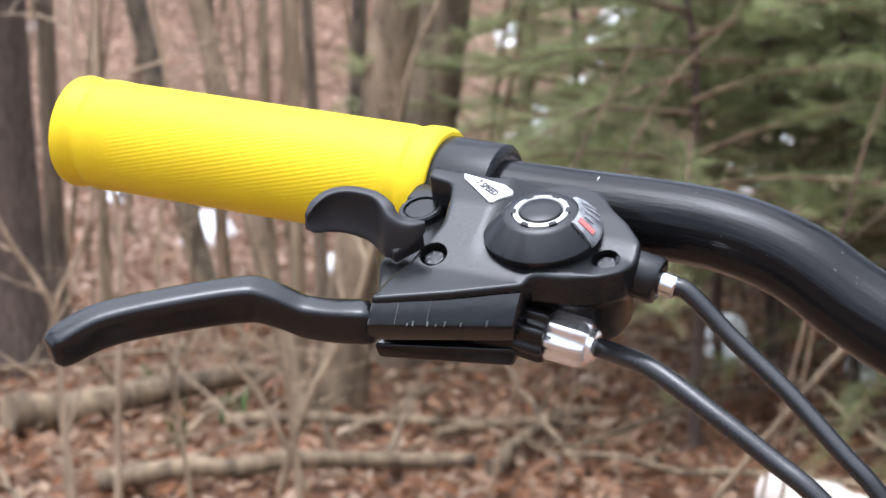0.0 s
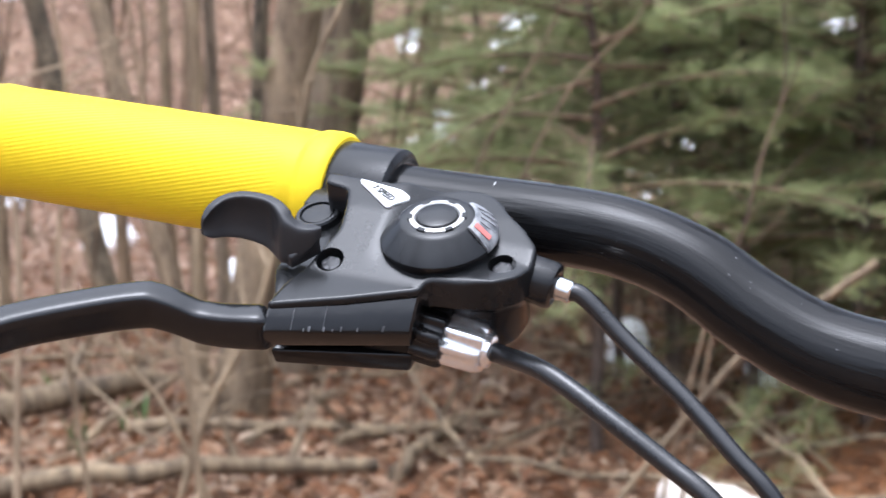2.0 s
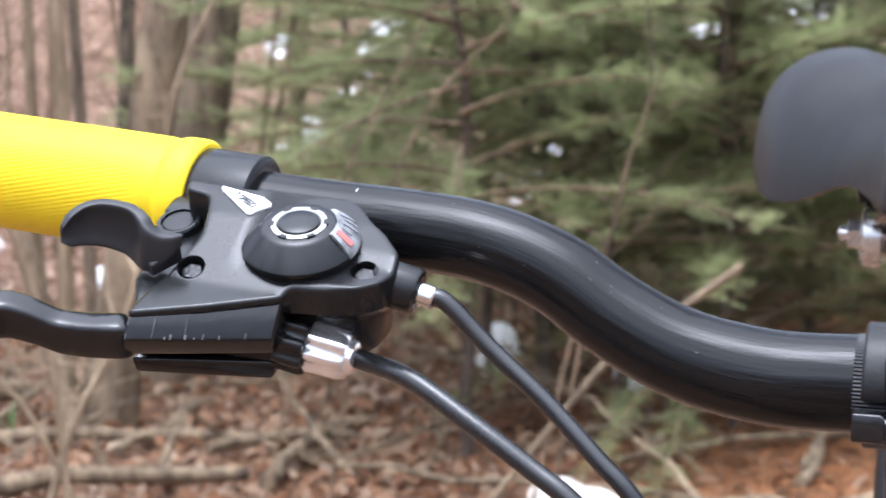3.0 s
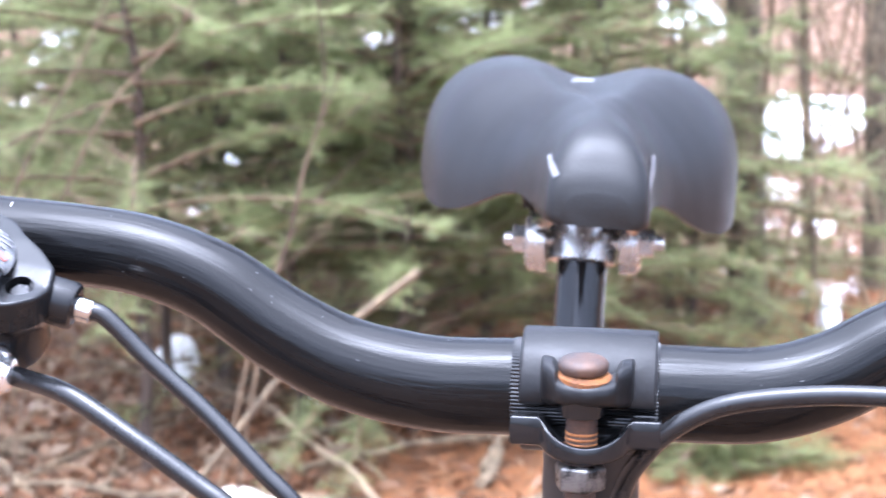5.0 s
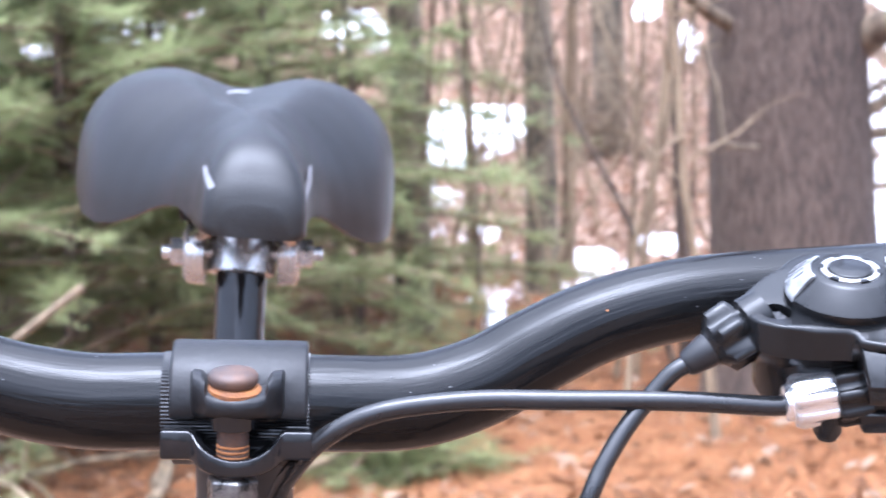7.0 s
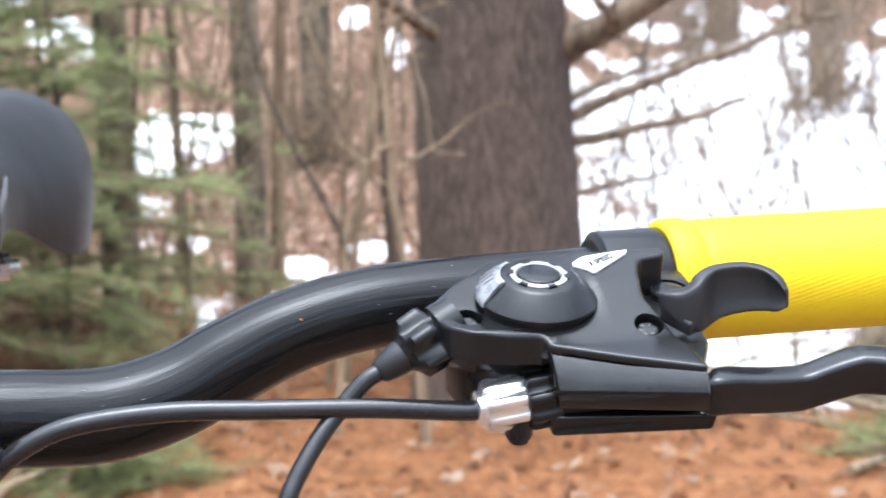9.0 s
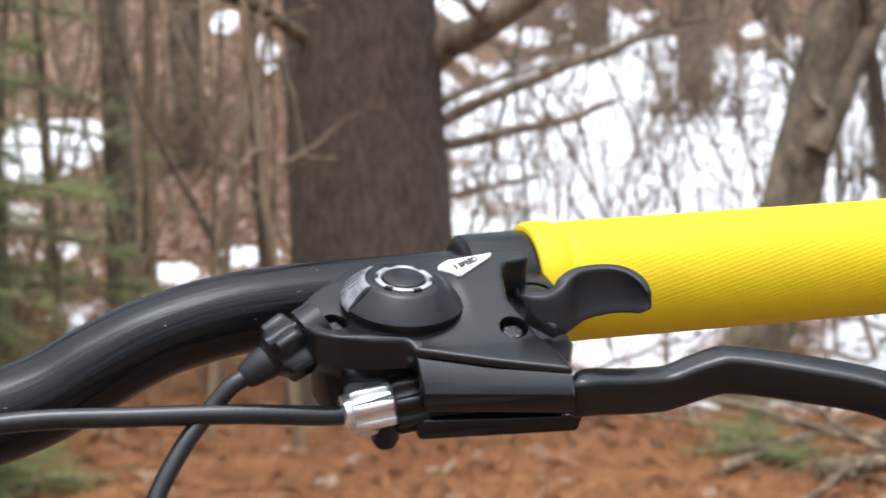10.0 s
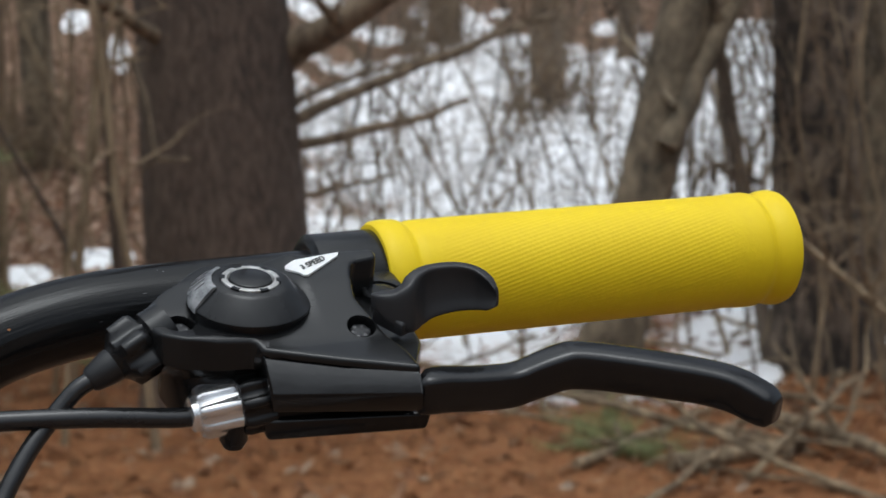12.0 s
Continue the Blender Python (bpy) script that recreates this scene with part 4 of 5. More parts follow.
def spot(yaw, px, dist):
    """Ground place on a bearing given by the camera's turn and an offset across its view."""
    a = radians(yaw) - math.atan((px - 784) / 3680)
    return -math.sin(a) * dist, math.cos(a) * dist


def reach_of(yaw, px, py):
    """Distance at which a line of sight meets the ground."""
    fall = math.tan(radians(6.7) - math.atan((441 - py - (px - 784) * 0.032) / 3680))
    for k in range(1, 600):
        d = 2.5 + 0.06 * k
        x, y = spot(yaw, px, d)
        if EYE - fall * d <= land(x, y):
            return d
    return 38.0


# Snow patches between the trees: bearing, offset and half sizes.
PATCHES = []
for yaw, px, py, hw, hh in ((19.6, 365, 410, 50, 32), (19.6, 215, 350, 24, 16), (19.6, 580, 490, 26, 16), (19.6, 915, 70, 34, 14), (19.6, 957, 235, 28, 30), (19.6, 1400, 237, 26, 16), (19.6, 1285, 600, 40, 60), (19.6, 1375, 540, 20, 24), (19.6, 1530, 640, 40, 45), (19.6, 40, 615, 45, 22),
                            (1.87, 1070, 55, 45, 26), (1.87, 670, 25, 34, 22), (1.87, 1300, 560, 22, 28),
                            (-4.71, 640, 50, 55, 32), (-4.71, 850, 235, 85, 36), (-4.71, 1020, 475, 60, 13), (-4.71, 1190, 440, 60, 11), (-4.71, 1230, 70, 24, 40), (-4.71, 1155, 20, 28, 20)):
    near, mid, far = reach_of(yaw, px, py + hh), reach_of(yaw, px, py), reach_of(yaw, px, py - hh)
    PATCHES.append((math.degrees(math.atan((px - 784) / 3680)) - yaw, math.degrees(hw / 3680), mid, max(0.12, mid - near), max(0.12, far - mid)))


def snow_height(x, y):
    turn, r = math.degrees(math.atan2(x, y)), math.hypot(x, y)
    f = 0.5 * noise.noise((x * 0.55, y * 0.35, 5)) + 0.42 * noise.noise((x * 1.8, y * 1.1, 9)) + 0.25 * noise.noise((x * 5, y * 3, 1))
    bias = -0.50 + 0.12 * min(1, max(0, (y - 9) / 4)) + (0.16 if -18 < turn < 2 and y > 9 else 0.1 if 3 < turn < 12 and y > 7.5 else 0)
    for bearing, wide, mid, near, far in PATCHES:
        bias += 0.85 * math.exp(-((turn - bearing) / wide) ** 4 - ((r - mid) / (near if r < mid else far)) ** 4)
    field = min(1, max(0, (turn - 12.5) / 3)) * min(1, max(0, (r - 5.3 - 0.9 * min(1, max(0, (turn - 29) / 1.5))) / 0.35))
    bias += (0.95 - 0.66 * min(1, max(0, (y - 11.7) / 2))) * field
    return land(x, y) + 0.06 * max(-1, min(1, (f + bias) * 2.5)) - (0.2 if r < 5.1 else 0)


tagged(sheet("snow", snow_height, SNOW, 4.6, 200, 190, 330, -37, 41), "old melting snow lying in patches on the leaf litter", "snow", kind="stuff")


def limb(bm, a, b, r0, r1, bend=0.0, steps=6, seg=7):
    """A tapered, slightly crooked stick from a to b."""
    a, b = Vector(a), Vector(b)
    side = Vector((rng.uniform(-1, 1), rng.uniform(-1, 1), rng.uniform(-0.6, 1)))
    pts, rad = [], []
    L = (b - a).length
    for i in range(steps + 1):
        t = i / steps
        p = a.lerp(b, t) + side * bend * L * math.sin(math.pi * t) + Vector((rng.uniform(-1, 1), rng.uniform(-1, 1), rng.uniform(-1, 1))) * (0.012 * L * (0 < i < steps))
        pts.append(p)
        rad.append(r0 + (r1 - r0) * t)
    tube(pts, rad, seg, bm)
    return pts


def twigs(bm, pts, r, count, reach, depth=1):
    """Side twigs along a stick."""
    for _ in range(count):
        i = rng.randrange(max(1, len(pts) // 3), len(pts))
        p = pts[i]
        d = Vector((rng.uniform(-1, 1), rng.uniform(-1, 1), rng.uniform(-0.1, 0.9))).normalized()
        q = limb(bm, p, p + d * reach * rng.uniform(0.4, 1), r, r * 0.35, 0.08, 4, 4)
        if depth:
            twigs(bm, q, r * 0.5, 3, reach * 0.5, depth - 1)


def trunk_mesh(x, y, r, lean_x, lean_y, height, rough=0.06, flare=1.25, seg=24):
    z0 = land(x, y) - 0.08
    pts, loops = [], []
    n = 26
    for i in range(n + 1):
        t = i / n
        z = z0 + height * t ** 1.3
        k = (z - z0)
        c = Vector((x + lean_x * k + 0.05 * r * math.sin(k * 2 + x), y + lean_y * k, z))
        rr = r * (1 - 0.55 * t) * (1 + (flare - 1) * math.exp(-k / 0.25))
        pts.append(c)
        loops.append([c + Vector((math.cos(a), math.sin(a), 0)) * rr * (1 + rough * noise.noise((math.cos(a) * 2 + x, math.sin(a) * 2 + y, z * 1.2)) + rough * 0.8 * noise.noise((math.cos(a) * 7, math.sin(a) * 7 + y, z * 2.5))) for a in (math.tau * j / seg for j in range(seg))])
    return rings(bmesh.new(), loops), pts


def tree(x, y, r, lean_x=0.0, lean_y=0.0, height=7.0, mat=None, label="", limbs=(), high=5, limb_mat=None, flare=1.25):
    """A bare winter tree: trunk, named low limbs, and limbs higher up."""
    ob = tagged(new("tree"), label, "tree", "trees of the wood")
    ob.location = (0, 0, 0)
    bm, pts = trunk_mesh(x, y, r, lean_x, lean_y, height, flare=flare)
    trunk = part("trunk", bm, mat, ob, sharp=80)
    for a, b, r0, r1, n_twigs in limbs:
        bm = bmesh.new()
        q = limb(bm, a, b, r0, r1, 0.05, 8, 10)
        twigs(bm, q, r1 * 0.8, n_twigs, (Vector(b) - Vector(a)).length * 0.4)
        part("limb", bm, limb_mat or mat, ob, sharp=80)
    for k in range(high):
        i = rng.randrange(len(pts) // 2, len(pts) - 1)
        a = rng.uniform(0, math.tau)
        L = rng.uniform(0.8, 2.0)
        bm = bmesh.new()
        q = limb(bm, pts[i], pts[i] + Vector((math.cos(a) * L, math.sin(a) * L, rng.uniform(0.3, 1.2))), r * 0.3, r * 0.06, 0.08, 6, 6)
        twigs(bm, q, r * 0.08, 4, L * 0.5)
        part("limb", bm, mat, ob, sharp=80)
    return ob


def view(yaw, px, py, dist):
    """A point at a horizontal distance, by bearing and by its height across the view."""
    x, y = spot(yaw, px, dist)
    up = math.atan((441 - py - (px - 784) * 0.032) / 3680) - radians(6.7)
    return Vector((x, y, EYE + math.tan(up) * dist))


# Large pine with broken limbs beside the snow.
bx, by = spot(-20.2, 398, 5.6)
tree(bx, by, 0.228, 0.0, 0.0, 9, PINE_BARK, "large old pine trunk with rough grey-brown bark and broken limbs", [
    (view(-20.2, 350, 105, 5.58), view(-20.2, 120, -20, 5.2), 0.022, 0.014, 3),
    (view(-20.2, 500, 115, 5.6), view(-20.2, 735, -20, 5.4), 0.05, 0.03, 2),
    (view(-20.2, 530, 265, 5.6), view(-20.2, 840, 186, 5.7), 0.017, 0.008, 3),
    (view(-20.2, 530, 225, 5.6), view(-20.2, 1000, 40, 6.0), 0.018, 0.008, 7),
    (view(-20.2, 530, 195, 5.6), view(-20.2, 740, 120, 5.9), 0.011, 0.005, 4),
    (view(-20.2, 250, 110, 5.3), view(-20.2, 285, 285, 5.25), 0.010, 0.008, 0),
    (view(-20.2, 285, 285, 5.25), view(-20.2, 345, 290, 5.3), 0.008, 0.006, 0),
    (view(-20.2, 530, 355, 5.6), view(-20.2, 700, 320, 5.9), 0.010, 0.005, 5)], limb_mat=LIMB_BARK)
# Leaning tree over the snow, forked above.
fx, fy = spot(-20.2, 1035, 5.6)
tree(fx, fy, 0.086, 0.285, 0.0, 7, MOSSY_BARK, "leaning grey-brown tree trunk at the edge of the snow", [
    (view(-20.2, 1185, 270, 5.6), view(-20.2, 1345, -60, 5.8), 0.034, 0.026, 3),
    (view(-20.2, 1200, 200, 5.6), view(-20.2, 1080, 20, 5.9), 0.010, 0.005, 5)], limb_mat=MOSSY_BARK)
# Other trunks of the wood.
for yaw, px, w, dist, lx, mat, label in (
        (-20.2, 1455, 178, 6.0, 0.0, FLAKY_BARK, "upright rough grey tree trunk beside the snow"),
        (-20.2, 1584, 125, 6.6, 0.0, MOSSY_BARK, "dark trunk at the edge of the snow"),
        (-20.2, 1372, 30, 6.0, -0.16, BRUSH, "thin dark trunk leaning across the snow"),
        (-14.51, 1345, 70, 12.7, 0.03, GREY_BARK, "slim bare tree standing in the snow"),
        (-14.51, 1170, 72, 14.2, 0.0, GREY_BARK, "far bare tree standing in the snow"),
        (-14.51, 92, 74, 6.9, 0.0, MOSSY_BARK, "straight dark pine trunk on the leafy slope"),
        (-14.51, 325, 60, 7.6, 0.01, MOSSY_BARK, "slim grey trunk on the leafy slope"),
        (-14.51, 368, 28, 7.9, 0.05, GREY_BARK, "thin grey trunk beside a slim one"),
        (-14.51, 455, 68, 11.0, 0.0, MOSSY_BARK, "mossy-footed grey trunk on the leafy slope"),
        (-14.51, 205, 22, 8.0, -0.01, GREY_BARK, "thin bare trunk on the leafy slope"),
        (-14.51, 582, 24, 6.3, -0.02, PINE_BARK, "thin dark trunk beside the large pine"),
        (19.6, 15, 140, 6.6, 0.0, PINE_BARK, "dark brown trunk in a thicket"),
        (19.6, 98, 40, 6.9, 0.01, LIMB_BARK, "brown trunk in a thicket"),
        (19.6, 182, 24, 7.6, 0.02, TWIG, "thin tan trunk in a thicket"),
        (19.6, 380, 46, 7.5, -0.22, MOSSY_BARK, "grey-brown trunk in a thicket"),
        (19.6, 398, 26, 7.2, -0.02, GREY_BARK, "thin grey-brown trunk in a thicket"),
        (19.6, 478, 22, 8.0, 0.01, TWIG, "thin tan trunk in a thicket"),
        (19.6, 573, 26, 6.6, -0.02, LIMB_BARK, "thin grey-brown trunk in a thicket"),
        (19.6, 606, 32, 6.8, 0.08, MOSSY_BARK, "thin grey-brown trunk in a thicket"),
        (19.6, 575, 98, 5.6, 0.20, CLUMP_BARK, "leaning brown trunk in a thicket"),
        (19.6, 690, 115, 6.3, 0.17, LIMB_BARK, "thick dark trunk behind the thicket"),
        (19.6, 545, 44, 5.5, -0.24, CLUMP_BARK, "slim trunk leaning out of a clump"),
        (19.6, 520, 30, 5.6, 0.02, TWIG, "slim upright trunk of a clump"),
        (19.6, 905, 34, 8.0, 0.10, GREY_BARK, "brown trunk behind the thicket")):
    x, y = spot(yaw, px, dist)
    tree(x, y, w / 3680 * dist / 2 * 0.96, lx, 0.0, rng.uniform(6, 8), mat, label, high=4, flare=0.8 if dist > 10 else 1.25)

# Unseen trees added round the camera to shape reflections, with a bright gap behind.
for k in range(46):
    turn, far = rng.uniform(45, 315), rng.uniform(0, 1)
    dist = 20 + 10 * far if 160 < turn < 200 else 5.5 + 10 * far
    a = radians(turn)
    x, y = math.sin(a) * dist, math.cos(a) * dist
    tree(x, y, rng.uniform(0.06, 0.2), rng.uniform(-0.05, 0.05), rng.uniform(-0.05, 0.05), rng.uniform(7, 11), rng.choice([GREY_BARK, PINE_BARK]), "unseen bare tree added to shape reflections", high=4)
# Thin trees further up the slope.
for k in range(46):
    a, dist = radians(rng.choice([rng.uniform(-33, 12), rng.uniform(-33, 12), rng.uniform(12, 35)])), rng.uniform(12, 34)
    x, y = math.sin(a) * dist, math.cos(a) * dist
    tree(x, y, rng.uniform(0.03, 0.10), rng.uniform(-0.08, 0.08), 0, rng.uniform(6, 10), GREY_BARK, "slim bare tree on the far slope", high=1)


def sapling(points, r0, r1, n_twigs, reach, label, mat=TWIG):
    ob = tagged(new("sapling"), label, "sapling", "saplings of the thicket")
    pts = [Vector(q) for q in spline(points, 5)]
    part("stem", tube(pts, [r0 + (r1 - r0) * i / (len(pts) - 1) for i in range(len(pts))], 8), mat, ob, sharp=80)
    for _ in range(n_twigs):
        bm = bmesh.new()
        p = pts[rng.randrange(max(1, len(pts) // 4), len(pts))]
        d = Vector((rng.uniform(-1, 1), rng.uniform(-1, 1), rng.uniform(-0.1, 0.9))).normalized()
        q = limb(bm, p, p + d * reach * rng.uniform(0.4, 1), r1 * 0.8, r1 * 0.3, 0.08, 4, 4)
        twigs(bm, q, r1 * 0.4, 3, reach * 0.5, 0)
        part("twig", bm, mat, ob, sharp=80)
    return ob


def rooted(points):
    """Carries the first point down to the ground along its own slope."""
    p, q = Vector(points[0]), Vector(points[1])
    drop = p.z - land(p.x, p.y) + 0.03
    if drop <= 0:
        return [Vector(v) for v in points]
    run = (p - q) / max(0.05, q.z - p.z)
    foot = p + Vector((run.x, run.y, 0)) * drop * 0.6
    foot.z = land(foot.x, foot.y) - 0.03
    return [foot] + [Vector(v) for v in points]


for yaw, dist, line, r in (
        (19.6, 3.6, [(108, 870), (98, 700), (92, 545), (20, 420), (-40, 300)], 0.010),
        (19.6, 3.6, [(98, 700), (94, 545), (150, 430), (175, 300), (150, 100), (160, -60)], 0.008),
        (19.6, 3.4, [(190, 870), (203, 640), (215, 400), (190, 200), (200, -50)], 0.009),
        (19.6, 4.0, [(318, 880), (300, 700), (280, 480), (310, 200), (290, -40)], 0.008),
        (19.6, 4.5, [(520, 850), (450, 700), (390, 620), (330, 430), (300, 200)], 0.009),
        (19.6, 4.2, [(505, 740), (490, 560), (430, 330), (450, 100), (440, -60)], 0.010),
        (19.6, 4.6, [(530, 720), (620, 560), (690, 330), (740, 120), (830, -60)], 0.013),
        (15.06, 3.4, [(1130, 560), (1190, 420), (1235, 260), (1270, 150), (1265, -50)], 0.0042),
        (15.06, 3.4, [(760, 480), (815, 310), (900, 160), (1000, 60), (1060, -30)], 0.0036),
        (15.06, 3.4, [(690, 420), (790, 190), (850, 90), (905, -30)], 0.004),
        (19.6, 3.4, [(1440, 560), (1490, 410), (1530, 260), (1600, 100)], 0.004),
        (-4.7, 5.2, [(1120, 560), (1160, 330), (1200, 90), (1230, -30)], 0.012),
        (-4.7, 5.0, [(1245, 560), (1215, 330), (1205, 120), (1190, -30)], 0.016),
        (-20.2, 6.0, [(130, 560), (170, 250), (200, 40), (220, -40)], 0.012),
        (-20.2, 6.8, [(1090, 640), (1110, 420), (1060, 240), (1050, -30)], 0.009),
        (-20.2, 6.2, [(1290, 640), (1250, 460), (1330, 300), (1280, 190), (1200, -20)], 0.012),
        (-20.2, 5.2, [(1600, 590), (1520, 515), (1430, 442), (1380, 395)], 0.017),
        (-14.51, 6.6, [(305, 560), (270, 470), (240, 370), (190, 200), (180, 40)], 0.010),
        (-14.51, 6.0, [(490, 470), (520, 360), (560, 220), (600, 30), (610, -40)], 0.011)):
    pts = rooted([view(yaw, px, py, dist) for px, py in line])
    sapling(pts, r * 0.85, r * 0.42, 5 if r > 0.005 else 3, 0.3 if r > 0.005 else 0.2, "thin pale bare sapling with crooked twigs", PALE_TWIG if yaw > 19 and dist < 3.7 and r > 0.005 else TWIG if r > 0.005 else GREY_BARK)
sapling(rooted([view(1.87, 310, 680, 3.4), view(1.87, 440, 582, 3.4), view(1.87, 575, 484, 3.4)]), 0.006, 0.0075, 0, 0.1, "broken tan stick leaning up from the litter", DEAD_WOOD)
BRUSH_BANDS = (
    # count, bearing from and to, near, far, height, lean, stem, twigs, reach, materials, label
    (44, -12, 13, 6.2, 11, 2.2, 0.3, 0.008, 8, 0.6, (GREY_BARK, TWIG), "thin grey bare sapling with fine twigs"),
    (22, -32, -18, 6.0, 10, 2.2, 0.3, 0.009, 8, 0.6, (TWIG, GREY_BARK), "thin tan bare sapling in the thicket"),
    (34, 15.5, 31, 6.4, 12.5, 2.1, 0.7, 0.0056, 13, 0.8, (BRUSH, LIMB_BARK), "dark tangled bare brush standing in the snow"),
    (30, 15.5, 27, 5.9, 9, 0.8, 0.4, 0.0055, 12, 0.4, (LIMB_BARK, TWIG), "low brown brush standing in the snow"),
    (16, 16, 25, 9.5, 13, 0.9, 0.4, 0.005, 12, 0.5, (LIMB_BARK, GREY_BARK), "low brown brush round the far trunks"),
    (26, 26, 32.5, 6.4, 9, 2.1, 0.5, 0.006, 14, 0.7, (BRUSH, LIMB_BARK), "dark tangled brush between the trunks"),
    (16, 28.5, 33, 5.3, 6.2, 1.4, 0.6, 0.005, 10, 0.5, (BRUSH, TWIG, GREY_BARK), "brown tangled brush before the trunks"),
    (14, 5, 15, 5.6, 8, 1.6, 0.5, 0.006, 9, 0.5, (BRUSH, TWIG, GREY_BARK), "thin tan brush on the leafy slope"))
for count, b0, b1, near, far, tall, sway, stem_r, n_twigs, reach, mats, label in BRUSH_BANDS:
    for k in range(count):
        a, dist = radians(rng.uniform(b0, b1)), rng.uniform(near, far)
        x, y = math.sin(a) * dist, math.cos(a) * dist
        z, lean, h = land(x, y), rng.uniform(-sway, sway), tall * rng.uniform(0.7, 1.1)
        sapling([(x, y, z - 0.05), (x + lean * 0.25 * h, y, z + 0.28 * h), (x + lean * 0.55 * h + rng.uniform(-0.1, 0.1), y, z + 0.6 * h), (x + lean * 0.7 * h, y, z + h)], stem_r * rng.uniform(0.7, 1.6), stem_r * 0.5, n_twigs, reach, label, rng.choice(mats))


# Bushy growth round the feet of the far trunks in the snow.
for yaw, px, dist in ((-14.51, 1345, 12.3), (-14.51, 1170, 13.8), (-14.51, 455, 10.7)):
    for k in range(11):
        x, y = spot(yaw, px + rng.uniform(-60, 60), dist)
        z, lean = land(x, y), rng.uniform(-0.25, 0.25)
        sapling([(x, y, z - 0.05), (x + lean * 0.4, y, z + 0.15), (x + lean, y, z + rng.uniform(0.3, 0.5))], 0.011, 0.006, 12, 0.3, "low brown bush at the foot of a trunk", rng.choice([GREY_BARK, LIMB_BARK]))


# Fallen branches on the litter.
def fallen(a, b, r, label, n_twigs=3):
    bm = bmesh.new()
    q = limb(bm, a, b, r, r * 0.6, 0.04, 8, 8)
    ob = tagged(part("fallen_branch", bm, DEAD_WOOD, None, sharp=80), label, "branch", "fallen branches")
    for _ in range(n_twigs):
        bm = bmesh.new()
        twigs(bm, q, r * 0.4, 1, 0.3, 0)
        part("twig", bm, DEAD_WOOD, ob, sharp=80)
    return ob


def on_ground(yaw, px, py, lift=0.02):
    up = math.atan((441 - py - (px - 784) * 0.032) / 3680) - radians(6.7)
    dist = EYE / math.tan(-up)
    x, y = spot(yaw, px, dist)
    return Vector((x, y, land(x, y) + lift))


for yaw, p, q, r in ((19.6, (390, 762), (1010, 782), 0.02), (19.6, (150, 884), (830, 852), 0.027), (19.6, (0, 760), (430, 700), 0.055), (19.6, (760, 800), (1050, 740), 0.015), (19.6, (600, 800), (760, 700), 0.012),
                     (19.6, (1140, 850), (1160, 690), 0.012), (19.6, (860, 870), (1010, 760), 0.02), (15.06, (1530, 870), (1568, 780), 0.015), (1.87, (180, 850), (620, 770), 0.012), (1.87, (350, 870), (760, 800), 0.010), (1.87, (680, 870), (720, 780), 0.012),
                     (-20.2, (1010, 860), (1250, 745), 0.014), (-20.2, (1370, 765), (1640, 850), 0.022), (-20.2, (1180, 860), (1420, 815), 0.025), (-20.2, (1390, 830), (1520, 640), 0.012), (-20.2, (1240, 860), (1300, 760), 0.010)):
    fallen(on_ground(yaw, *p, 0.02 + r), on_ground(yaw, *q, 0.02 + r), r, "pale dead branch lying on the leaf litter")
for k in range(60):
    a, dist = radians(rng.choice([rng.uniform(-3, 33), rng.uniform(-33, -20)])), rng.uniform(4.2, 7.5)
    x, y = -math.sin(a) * dist, math.cos(a) * dist
    t, L = rng.uniform(0, math.pi), rng.uniform(0.3, 1.2)
    dx, dy = math.cos(t) * L / 2, math.sin(t) * L / 2
    fallen((x - dx, y - dy, land(x, y) + 0.02), (x + dx, y + dy, land(x, y) + rng.uniform(0.02, 0.3)), rng.uniform(0.004, 0.012), "thin dead twig lying on the leaf litter", 4)


log_a, log_b = on_ground(19.6, 1372, 915, 0.045), on_ground(19.6, 1560, 985, 0.045)
log = tagged(part("log", tube([log_a.lerp(log_b, i / 8) + Vector((0, 0, 0.006 * math.sin(i * 2.1))) for i in range(9)], [0.055 - 0.001 * i for i in range(9)], 18), BIRCH, None, sharp=50), "pale barkless log lying on the leaf litter", "log")
sapling([view(-20.2, 1350, 330, 6.0), view(-20.2, 1300, 318, 5.95), view(-20.2, 1268, 300, 5.9), view(-20.2, 1266, 330, 5.9)], 0.011, 0.009, 1, 0.05, "dark hooked dead twig on a trunk", BRUSH)


